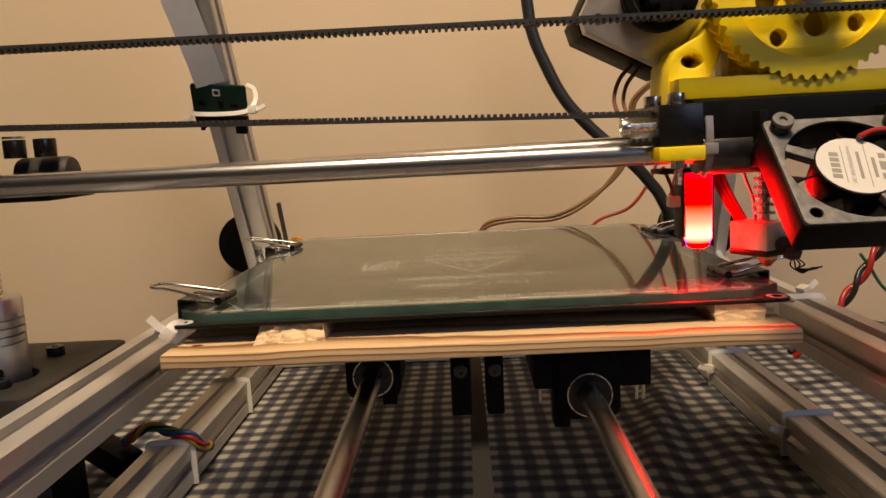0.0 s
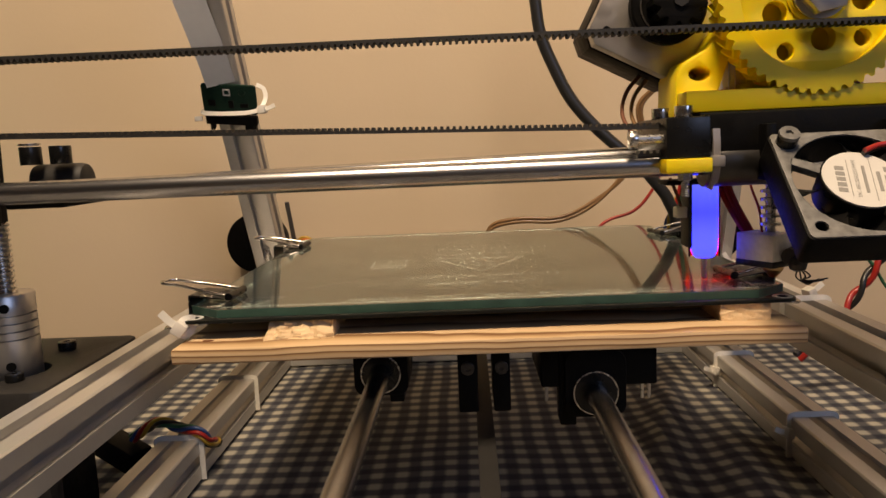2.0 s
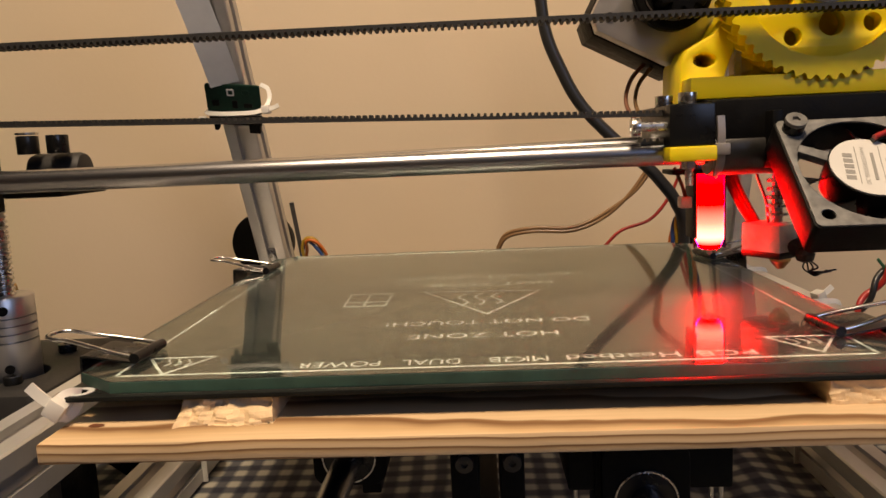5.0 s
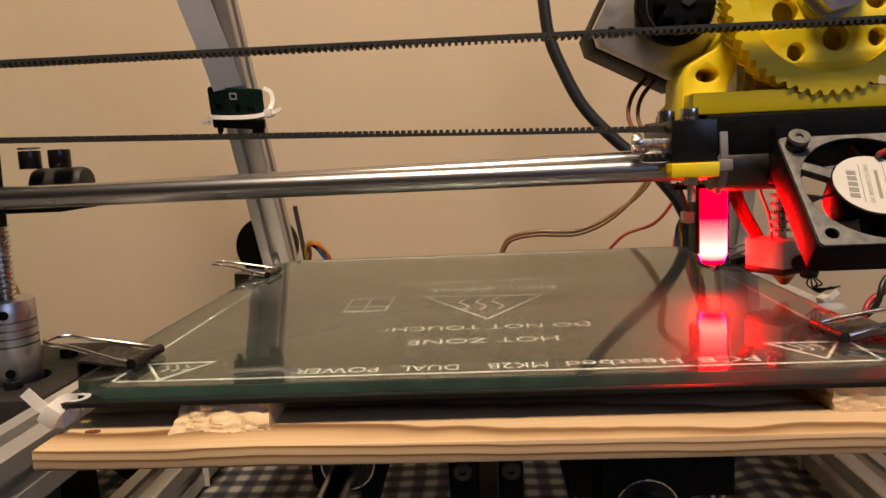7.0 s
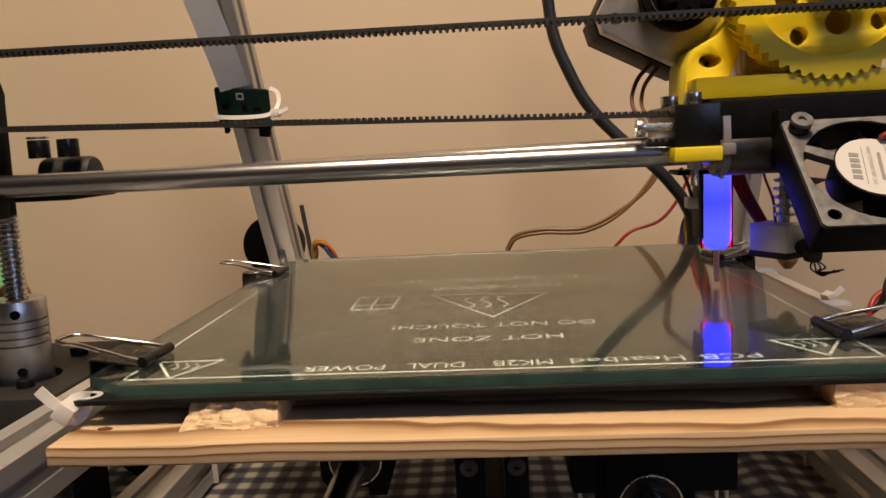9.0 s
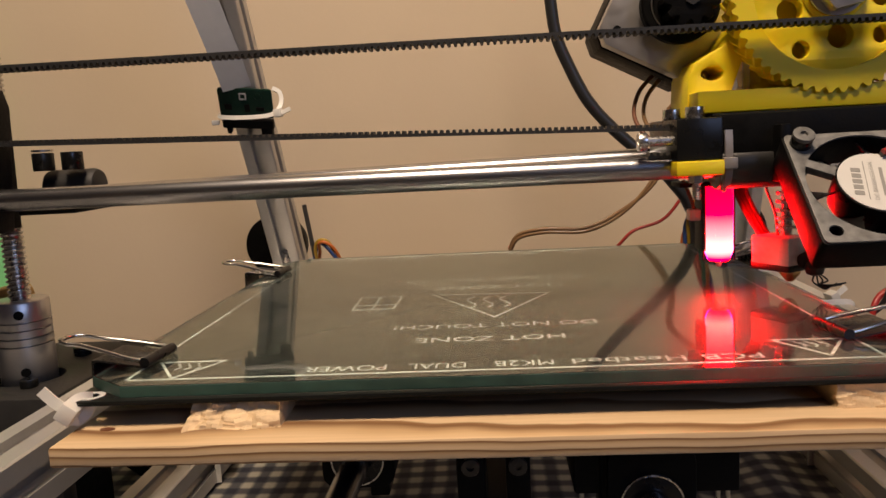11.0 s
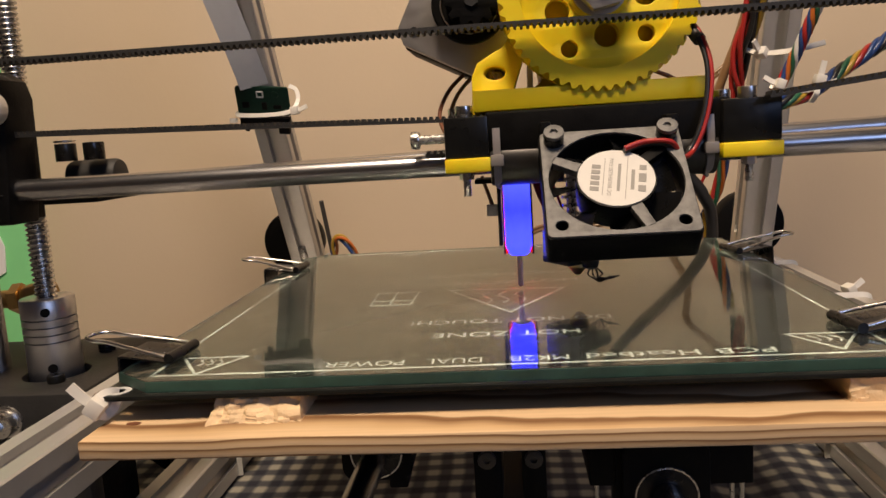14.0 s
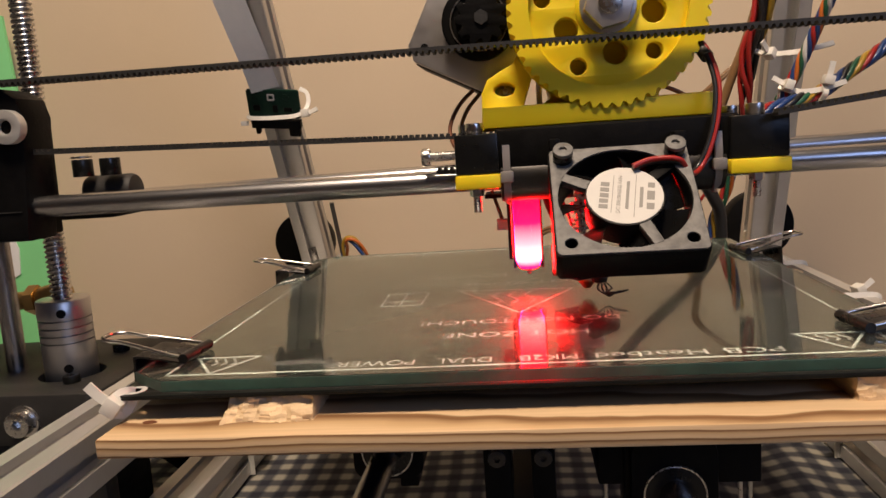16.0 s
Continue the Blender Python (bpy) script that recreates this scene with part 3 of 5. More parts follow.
# camera board with its ribbon on the left-hand brace
cam_board = thing("camera_module", "small green camera circuit board tied to the aluminium post", "circuit board", (-0.1484, 0.280, 0.085))
tilt = Matrix.Translation((-0.1462, 0.2775, 0.0880)) @ Matrix.Rotation(radians(29.7), 4, "X") @ Matrix.Rotation(radians(6), 4, "Y")
face = tilt @ Matrix.Rotation(radians(90), 4, "X")
part("board", plate([rounded(-0.0160, 0.0165, -0.0100, 0.0090, 0.0016)], 0.0014, face, 0.0001), BOARD_GREEN, cam_board)
part("marking", plate([rounded(-0.0022, 0.0022, 0.0020, 0.0063, 0.0003), rounded(-0.0014, 0.0014, 0.0028, 0.0055, 0.0002)], 0.0004, face @ Matrix.Translation((-0.001, 0, 0.001))), SILK, cam_board, "small white printed square")
part("marking", plate([ring(0.0024, 16, 0.0080, 0.0040), ring(0.0019, 16, 0.0080, 0.0040)], 0.0003, face @ Matrix.Translation((0, 0, 0.0009))), BOARD_GREEN, cam_board)
for u, v, w, h in ((-0.0105, -0.0030, 0.0042, 0.0036), (0.0010, -0.0035, 0.0030, 0.0048), (0.0090, -0.0040, 0.0050, 0.0024)):
    part("chip", plate([rounded(u - w / 2, u + w / 2, v - h / 2, v + h / 2, 0.0002, 1)], 0.0008, face @ Matrix.Translation((0, 0, 0.0010))), BLACK, cam_board)
for u0, u1, v0, v1 in ((-0.0150, 0.0160, -0.0165, -0.0115), (-0.0128, -0.0105, -0.0205, -0.0160), (0.0085, 0.0150, -0.0218, -0.0160)):
    part("connector", plate([rounded(u0, u1, v0, v1, 0.0003, 1)], 0.0040, face @ Matrix.Translation((0, 0, 0.0008)), 0.0002), BLACK, cam_board, "black ribbon connector")
zip_tie([(-0.1650, 0.2890, 0.0830), (-0.1630, 0.2800, 0.0800), (-0.1462, 0.2785, 0.0788), (-0.1308, 0.2795, 0.0798), (-0.1258, 0.2830, 0.0860), (-0.1265, 0.2850, 0.0930), (-0.1310, 0.2850, 0.0960)], (-0.1268, 0.2790, 0.0805), (1, -0.1, 0.15))
single("strap_end", box(-0.1705, -0.1655, 0.2830, 0.2842, 0.0755, 0.0785, 0.0004), WHITE_PLASTIC, "cut white end of a nylon cable tie by the post", "cable tie", at=(-0.168, 0.2836, 0.077))
part("edge_strip", sweep([(-0.1290, 0.352, -0.020), (-0.1285, 0.330, 0.020)], 0, steps=1, flat=(0.0030, 0.0012)), ALU_DARK, frame_thing, "thin dark metal strip beside the brace")
twisted("switch_cable", [(-0.128, 0.352, -0.030), (-0.1255, 0.346, -0.014), (-0.121, 0.342, -0.008), (-0.114, 0.342, -0.013), (-0.108, 0.345, -0.03)], ["yellow", "blue", "orange"], 0.0012, "short yellow and blue wires at the foot of the post", 0.05, 1.6)
twisted("black_cable", [(0.1235, 0.232, 0.078), (0.1265, 0.224, 0.098), (0.1300, 0.214, 0.118), (0.134, 0.20, 0.16)], ["black", "black", "blue", "black", "yellow"], 0.0017, "thick bundle of black wires tied to the post", 0.11, 1.6)
zip_tie([(0.1240, 0.2230, 0.0930), (0.1300, 0.2150, 0.0895), (0.1400, 0.2080, 0.0890), (0.1500, 0.2090, 0.0905), (0.1600, 0.2130, 0.0925)], (0.1300, 0.2135, 0.0897), (-0.6, -0.5, 0.6))
zip_tie([(0.1330, 0.2100, 0.0730), (0.1400, 0.2060, 0.0700), (0.1500, 0.2060, 0.0700), (0.1660, 0.2130, 0.0735)], (0.1360, 0.2050, 0.0735), (-0.8, 0, 0.3))
single("ribbon_cable", sweep([(-0.1490, 0.2730, 0.0960), (-0.1502, 0.2610, 0.1130), (-0.1535, 0.2460, 0.1370), (-0.1590, 0.2240, 0.1754), (-0.167, 0.185, 0.243)], 0, steps=6, flat=(0.0172, 0.0006)), RIBBON, "flat white ribbon cable running up the post", "ribbon cable", at=(-0.1500, 0.279, 0.0964))

# ---- left-hand z drive ----
ZX, ZY = -0.1850, 0.100
mount = thing("z_motor_mount", "black printed z motor mount bolted to the side beam", "motor mount", (-0.22, 0.1, -0.048))
part("base", plate([rounded(-0.30, -0.1595, 0.072, 0.152, 0.004), ring(0.0135, 28, ZX, ZY)], 0.020, Matrix.Translation((0, 0, -0.0365)), 0.0008), GREYBLACK, mount)
part("rib", box(-0.30, -0.1605, 0.074, 0.084, -0.085, -0.046, 0.003), GREYBLACK, mount)
part("bolt", socket_screw((-0.1800, 0.130, -0.0265), (0, 0, 1), 0.0034, 0.0038), BLACK_GLOSS, mount)
part("bolt", socket_screw((-0.2130, 0.088, -0.0265), (0, 0, 1), 0.0034, 0.0038), BLACK_GLOSS, mount)
part("bolt", socket_screw((-0.1765, 0.086, -0.0265), (0, 0, 1), 0.0030, 0.0030), BLACK_GLOSS, mount)
part("washer", rod((-0.1880, 0.0722, -0.0365), (-0.1880, 0.0705, -0.0365), 0.0062, 28, bevel=0.0003), STEEL, mount)
part("bolt", socket_screw((-0.1880, 0.0708, -0.0365), (0, -1, 0), 0.0046, 0.0046), STEEL, mount)
part("stepper_motor", box(ZX - 0.021, ZX + 0.018, ZY - 0.021, ZY + 0.021, -0.092, -0.0475, 0.003), BLACK, mount)


def thread(x, y, z0, z1, r, pitch=0.002, depth=0.0009, seg=18, per=6):
    """A round rod with a real trapezoid thread."""
    bm = bmesh.new()
    n = int((z1 - z0) / pitch * per)
    rings = []
    for i in range(n + 1):
        z = z0 + (z1 - z0) * i / n
        row = []
        for k in range(seg):
            ph = (z / pitch - k / seg) % 1.0
            rr = r - depth * min(1, max(0, abs(ph - 0.5) * 5 - 1.0))
            row.append(bm.verts.new((x + rr * math.cos(2 * math.pi * k / seg), y + rr * math.sin(2 * math.pi * k / seg), z)))
        rings.append(row)
    for a, b in zip(rings, rings[1:]):
        for k in range(seg):
            bm.faces.new((a[k], a[(k + 1) % seg], b[(k + 1) % seg], b[k]))
    return bm


single("lead_screw", thread(ZX, ZY, -0.012, 0.20, 0.0042), STEEL, "threaded steel lead screw standing in the coupler", "lead screw", at=(ZX, ZY, -0.012), sharp=60)
coupler = thing("shaft_coupler", "silver machined flexible shaft coupler with spiral cuts", "shaft coupler", (ZX, ZY, -0.03))
prof = [(0.0096, -0.030), (0.0102, -0.0294), (0.0102, -0.0130)]
for k in range(4):
    z = -0.0128 + 0.0031 * k
    prof += [(0.0102, z), (0.0085, z + 0.00005), (0.0085, z + 0.00065), (0.0102, z + 0.0007)]
prof += [(0.0102, 0.0043), (0.0097, 0.0049), (0.0045, 0.0049)]
part("sleeve", lathe(prof, (ZX, ZY, 0), seg=48), COUPLER, coupler, sharp=30)
for dz in (0.0000, -0.0225):
    way = Vector((0.45, -0.9, 0)).normalized()
    part("set_screw", rod(Vector((ZX, ZY, dz)) + way * 0.0095, Vector((ZX, ZY, dz)) + way * 0.01035, 0.0018, 14), BLACK, coupler)
single("z_guide_rod", rod((-0.2135, 0.106, -0.028), (-0.2135, 0.106, 0.30), 0.004, 20), CHROME, "smooth steel guide rod of the z axis", "guide rod", at=(-0.2135, 0.106, -0.028))

# green card and clip behind the z drive
card = thing("green_card", "light green card standing behind the z drive", "card", (-0.45, 0.405, TABLE))
part("sheet", plate([[(-0.52, TABLE), (-0.402, TABLE), (-0.3885, 0.0), (-0.398, 0.12), (-0.4015, 0.18), (-0.52, 0.2)]], 0.003, upright(0, 0.40, 0)), GREENCARD, card)
part("paper", plate([[(-0.52, -0.035), (-0.424, -0.033), (-0.417, -0.029), (-0.415, -0.008), (-0.419, 0.004), (-0.52, 0.004)]], 0.001, upright(0, 0.3975, 0)), WHITECARD, card)
knob = thing("brass_knob", "brass valve knob beside the z drive", "knob", (-0.24, 0.16, -0.01))
part("stem", rod((-0.262, 0.16, -0.0075), (-0.236, 0.16, -0.0065), 0.0045, 20, bevel=0.0006), BRASS, knob)
part("cap", rod((-0.236, 0.16, -0.0065), (-0.2215, 0.16, -0.0030), 0.0058, 24, bevel=0.0012), BRASS, knob)
part("collar", rod((-0.2415, 0.16, -0.007), (-0.2365, 0.16, -0.0066), 0.0075, 6), BRASS, knob)

# ---- the moving bed: everything here rides on the y axis ----
BED = []
plate_thing = single("glass_plate", plate([[(-0.094, 0.0), (0.094, 0.0), (0.106, 0.0095), (0.106, 0.199), (0.096, 0.2075), (-0.096, 0.2075), (-0.106, 0.199), (-0.106, 0.0095)]], 0.0031, Matrix.Translation((0, 0, -0.00155)), 0.0003), GLASS, "clear glass plate with clipped corners on the heater board", "glass plate", at=(0, 0.1, -0.003), sharp=10)
plate_thing.data.materials.append(EDGE)
plate_thing.visible_shadow = False
for poly in plate_thing.data.polygons:
    poly.material_index = 1 if abs(poly.normal.z) < 0.5 else 0
BED.append(plate_thing)
heater = thing("heated_bed", "black heater circuit board with white print under the glass", "heated bed", (0, 0.1, -0.006))
BED.append(heater)
part("board", plate([rounded(-0.1075, 0.1075, -0.0015, 0.2125, 0.004)] + [ring(0.0017, 14, x, y) for x in (-0.1035, 0.1035) for y in (0.003, 0.208)], 0.0012, Matrix.Translation((0, 0, -0.0040)), 0.0001), PCB, heater)
for x in (-0.1035, 0.1035):
    for y in (0.003, 0.208):
        part("eyelet", plate([ring(0.0034, 20, x, y), ring(0.0019, 16, x, y)], 0.00012, Matrix.Translation((0, 0, -0.00332))), SILK, heater)
SILK_Z = -0.00330


def stroke(pts, w=0.0008):
    """Lines of white print on the heater board."""
    bms = []
    for (x0, y0), (x1, y1) in zip(pts, pts[1:]):
        d = Vector((x1 - x0, y1 - y0, 0))
        b = box(-w / 2, d.length + w / 2, -w / 2, w / 2, -0.00006, 0.00006, 0)
        b.transform(Matrix.Translation((x0, y0, SILK_Z)) @ Matrix.Rotation(math.atan2(d.y, d.x), 4, "Z"))
        bms.append(b)
    return join(*bms)


def bed_text(text, x0, x1, y, h):
    """Print that is read from the far side of the bed."""
    bm = lettering(text, 0.01, Matrix())
    xs, ys = [v.co.x for v in bm.verts], [v.co.y for v in bm.verts]
    bm.transform(Matrix.Translation(((x0 + x1) / 2, y, SILK_Z)) @ Matrix.Rotation(math.pi, 4, "Z") @ Matrix.Diagonal(((x1 - x0) / (max(xs) - min(xs)), h / (max(ys) - min(ys)), 1, 1)) @ Matrix.Translation((-(max(xs) + min(xs)) / 2, -(max(ys) + min(ys)) / 2, 0)))
    return part("lettering", bm, SILK, heater, "white printed lettering")


part("border_line", stroke([(-0.0968, 0.198), (-0.0968, 0.0082), (0.0968, 0.0082), (0.0968, 0.198)]), SILK, heater)
for s, off in ((-1, 0.0), (1, 0.002)):
    part("warning_triangle", stroke([(s * 0.094, 0.0238 + off), (s * 0.0755, 0.0243 + off), (s * 0.0846, 0.0088 + off), (s * 0.094, 0.0238 + off)]), SILK, heater)
    part("warning_waves", join(*[stroke([(s * (0.0815 + 0.0028 * k) + 0.0009 * math.sin(j * 1.2), 0.0168 + off + 0.0013 * j) for j in range(5)], 0.0006) for k in range(3)]), SILK, heater)
for word, x0, x1 in (("POWER", -0.0500, -0.0280), ("DUAL", -0.0223, -0.0070), ("MK2B", 0.0004, 0.0159), ("Heatbed", 0.0206, 0.0495), ("PCB", 0.0536, 0.0687)):
    bed_text(word, x0, x1, 0.0130, 0.0046)
bed_text("HOT ZONE", -0.0229, 0.0212, 0.0385, 0.0052)
bed_text("DO NOT TOUCH!", -0.0314, 0.0325, 0.0545, 0.0052)
part("warning_triangle", stroke([(-0.0227, 0.1045), (0.0209, 0.1010), (0.0007, 0.0650), (-0.0227, 0.1045)]), SILK, heater)
part("warning_waves", join(*[stroke([(-0.0075 + 0.006 * k + 0.0018 * math.sin(j * 1.1), 0.080 + 0.003 * j) for j in range(7)], 0.0007) for k in range(3)]), SILK, heater)
bed_text("HOT ZONE", -0.0227, 0.0275, 0.1165, 0.0055)
bed_text("DO NOT TOUCH!", -0.036, 0.036, 0.134, 0.0055)
part("print_box", join(stroke([(-0.0500, 0.083), (-0.0352, 0.083), (-0.0346, 0.1045), (-0.0505, 0.1045), (-0.0500, 0.083)]), stroke([(-0.050, 0.090), (-0.0352, 0.090)]), stroke([(-0.043, 0.083), (-0.043, 0.1045)])), SILK, heater)

board = single("wooden_board", box(-0.1066, 0.1055, -0.0133, 0.034, -0.0158, -0.0106, 0.0007), PINE, "thin pine board with brown grain carrying the heated bed", "wooden board", at=(0, 0.01, -0.0158))
BED.append(board)
hole = part("nail_hole", plate([[(-0.0975 + 0.0020 * math.cos(a), -0.0020 + 0.0010 * math.sin(a)) for a in [2 * math.pi * k / 16 for k in range(16)]]], 0.0003, Matrix.Translation((0, 0, -0.01055))), WIRE["brown"], board, "small dark nail hole")


def chip(x0, x1, y0, y1, seed, split):
    """A torn offcut of wood wedged under the bed: its front breaks off in steps and slivers."""
    top, foot = -0.0047, -0.0106
    bm = box(x0, x1, y0, y1, foot, top, 0)
    bmesh.ops.subdivide_edges(bm, edges=bm.edges[:], cuts=15, use_grid_fill=True)
    for v in bm.verts:
        x, y, z = v.co
        front = max(0.0, 1 - (y - y0) / 0.006)
        low = min(1.0, max(0.0, (top - z) / (top - foot)))
        cell = 1.8 * abs(noise.noise((x * 170 + 60 * z + seed, z * 260 + 60 * x, seed)))
        rough = noise.noise((x * 500 + seed, y * 200, z * 700)) + 0.5 * noise.noise((x * 1400 + seed, 0.5, z * 1500))
        v.co.y -= front * (split * (0.0058 * low ** 1.2 + 0.0020 * cell) + (0.0004 + 0.0005 * split) * rough)
        v.co.x += 0.0005 * noise.noise((x * 300, y * 120 + seed, z * 500)) + split * (0.0016 * low * (-1 if x < (x0 + x1) / 2 else 0.4))
        if low < 0.99 and low > 0.01:
            v.co.z += 0.0005 * rough * front
    return bm


BED.append(single("wood_chip", chip(-0.0755, -0.0535, 0.002, 0.022, 3.0, 1.0), SPLINT, "split pine offcut wedged between board and bed", "wood chip", at=(-0.065, 0.01, -0.0106), group="wedges under the bed", sharp=18))
BED.append(single("wood_chip", chip(0.0812, 0.0980, -0.0005, 0.020, 8.0, 0.12), SPLINT, "sawn wood offcut wedged between board and bed", "wood chip", at=(0.092, 0.01, -0.0106), group="wedges under the bed", sharp=18))


def binder_clip(lip, turn, label):
    """A small black binder clip on the plate's edge with two bent wire handles."""
    t = thing("binder_clip", label, "binder clip", (lip[0], lip[1], 0.0), "clips round the glass plate")
    m = Matrix.Translation((lip[0], lip[1], 0)) @ Matrix.Rotation(radians(turn), 4, "Z")

    def put(bm):
        bm.transform(m)
        return bm

    half = 0.0078
    sect = [(0.0, 0.0006), (0.004, 0.0012), (0.0140, 0.0026), (0.0155, 0.0024), (0.0160, -0.0086), (0.0140, -0.0090), (0.004, -0.0072), (0.0, -0.0062)]
    inner = [(0.0, 0.0002), (0.004, 0.0007), (0.0138, 0.0020), (0.0149, 0.0018), (0.0153, -0.0079), (0.0138, -0.0083), (0.004, -0.0066), (0.0, -0.0058)]
    bm = bmesh.new()
    grid = [[bm.verts.new((u, y, w)) for u, w in sect] + [bm.verts.new((u, y, w)) for u, w in reversed(inner)] for y in (-half, half)]
    n = len(grid[0])
    for k in range(n):
        bm.faces.new((grid[0][k], grid[0][(k + 1) % n], grid[1][(k + 1) % n], grid[1][k]))
    bm.faces.new(grid[0][::-1])
    bm.faces.new(grid[1])
    bmesh.ops.recalc_face_normals(bm, faces=bm.faces)
    part("body", put(bm), BLACK_GLOSS, t)
    part("lip", put(rod((0, -half, 0.0016), (0, half, 0.0016), 0.0015, 14)), BLACK_GLOSS, t)
    part("lip", put(rod((0, -half, -0.0072), (0, half, -0.0072), 0.0015, 14)), BLACK_GLOSS, t)
    for s, name in ((1, "upper"), (-1, "lower")):
        z0, z1 = (0.0018, 0.0058) if s > 0 else (-0.0074, -0.0100)
        pts = [(0.0, -half * 0.92, z0), (0.006, -half * 0.90, z0 + (z1 - z0) * 0.3), (0.020, -0.0044, z1), (0.0245, -0.0046, z1 + 0.0006 * s), (0.0275, -0.0032, z1 + 0.0010 * s), (0.0284, 0, z1 + 0.0010 * s), (0.0275, 0.0032, z1 + 0.0010 * s), (0.0245, 0.0046, z1 + 0.0006 * s), (0.020, 0.0044, z1), (0.006, half * 0.90, z0 + (z1 - z0) * 0.3), (0.0, half * 0.92, z0)]
        part("handle", put(sweep(pts, 0.00062, 8, 5)), CLIPWIRE, t, "bent bright steel wire")
    BED.append(t)
    return t


binder_clip((-0.0940, 0.0225), 176, "black binder clip with wire handles on the glass plate's corner")
binder_clip((-0.0975, 0.162), 176, "black binder clip with wire handles on the glass plate's edge")
binder_clip((0.0985, 0.157), 12, "black binder clip with wire handles on the glass plate's edge")
binder_clip((0.0920, 0.0270), 6, "black binder clip with wire handles on the glass plate's corner")

corner_tie = thing("cable_tie", "white nylon cable tie through the bed's corner eyelet", "cable tie", (-0.106, 0.0, -0.006), "cable ties")
zip_tie([(-0.1035, 0.003, -0.0036), (-0.1050, 0.0010, -0.0030), (-0.1065, -0.0010, -0.0040), (-0.1065, -0.0010, -0.0085), (-0.1050, 0.002, -0.0080), (-0.1035, 0.003, -0.0052)], (-0.1072, -0.0015, -0.0058), (-0.75, -0.1, 0.6), corner_tie)
BED.append(corner_tie)
RODZ, RODL, RODR = -0.036, -0.042, 0.0385
carr = thing("y_carriage", "black printed bearing holders and belt clamp under the wooden board", "bearing carriage", (0, 0.05, -0.03))
BED.append(carr)
part("plate", box(-0.056, 0.062, 0.006, 0.160, -0.0215, -0.0160, 0.001), BLACK, carr)
for x, y0, big in ((RODL, 0.034, 0), (RODR, 0.003, 1), (RODL, 0.120, 0), (RODR, 0.120, 0)):
    part("bearing_holder", plate([rounded(x - 0.0105, x + 0.0105, RODZ - 0.0085, -0.0210, 0.004), ring(0.0078, 28, x, RODZ)], 0.026, upright(0, y0 + 0.013, 0), 0.0004), BLACK, carr)
    part("linear_bearing", plate([ring(0.0079, 32, x, RODZ), ring(0.0041, 24, x, RODZ)], 0.025, upright(0, y0 + 0.0122, 0), 0.0003), BLACK_GLOSS, carr)
    part("retaining_ring", plate([ring(0.0080, 36, x, RODZ), ring(0.00765, 36, x, RODZ)], 0.0006, upright(0, y0 - 0.0003, 0)), STEEL, carr, "thin steel ring")
    lx = x + 0.0030 if x == RODL else x - 0.0125
    part("leg", box(lx, lx + 0.0058, y0 + 0.002, y0 + 0.012, RODZ - 0.0125, -0.021, 0.0005), BLACK, carr)
part("bearing_block", box(0.0195, 0.0610, 0.006, 0.045, -0.0345, -0.0205, 0.0008), BLACK, carr)
for x in (0.0215, 0.0560, 0.0585):
    part("pin", rod((x, 0.008, -0.0345), (x, 0.008, -0.040), 0.0006, 8), STEEL, carr)
for x0, x1 in ((-0.0105, -0.0032), (0.0022, 0.0085)):
    part("belt_clamp", box(x0, x1, 0.006, 0.030, -0.043, -0.020, 0.0008), BLACK, carr)
    part("screw", socket_screw(((x0 + x1) / 2, 0.0062, -0.0262), (0, -1, 0), 0.0022, 0.0014), BEARING, carr)

for x in (RODL, RODR):
    single("y_guide_rod", rod((x, -0.27, RODZ), (x, 0.345, RODZ), 0.004, 24), CHROME, "smooth polished steel guide rod of the bed", "guide rod", at=(x, -0.27, RODZ), group="bed guide rods")
single("y_belt", box(-0.0042, 0.0022, -0.27, 0.345, -0.0535, -0.0522, 0.0002), RUBBER, "grey rubber drive belt under the bed", "drive belt", at=(0, 0, -0.0535))

# ---- the x gantry: rides up and down on the z screws ----
GANTRY, HEAD = [], []
RF, RB = (0.0745, 0.0478), (0.118, 0.0522)
gantry = thing("x_gantry", "black printed end block with two polished rods and toothed belts", "printer gantry", (-0.17, 0.09, 0.05))
GANTRY.append(gantry)
part("front_rod", rod((-0.176, RF[0], RF[1]), (0.26, RF[0], RF[1]), 0.0039, 32), CHROME, gantry)
part("back_rod", rod((-0.176, RB[0], 0.0462), (0.26, RB[0], 0.0527), 0.0040, 32), CHROME, gantry)
end = plate([[(-0.25, 0.0375), (-0.1745, 0.0375), (-0.1735, 0.046), (-0.1705, 0.080), (-0.1720, 0.0855), (-0.1765, 0.0885), (-0.184, 0.0895), (-0.25, 0.0895)]], 0.0175, upright(0, 0.0768, 0), 0.0015)
block = part("end_block", end, BLACK, gantry)
part("nut_housing", plate([[(-0.25, 0.0375), (-0.1785, 0.0375), (-0.1775, 0.078), (-0.1795, 0.0850), (-0.185, 0.0893), (-0.25, 0.0893)]], 0.0105, upright(0, 0.0910, 0), 0.0010), BLACK, gantry)
part("seam", box(-0.25, -0.1742, 0.0676, 0.0682, 0.0465, 0.0469, 0), GREYBLACK, gantry)
part("idler_bearing", plate([ring(0.0056, 36, -0.1735, 0.0766), ring(0.0029, 28, -0.1735, 0.0766)], 0.004, upright(0, 0.0662, 0), 0.0004), ALU, gantry)
part("idler_core", rod((-0.1735, 0.0685, 0.0766), (-0.1735, 0.0660, 0.0766), 0.0029, 20), BLACK, gantry)
part("rod_holder", rod((-0.172, RB[0] - 0.010, 0.0505), (-0.1510, RB[0] - 0.010, 0.0505), 0.0068, 28, bevel=0.002), GREYBLACK, gantry)
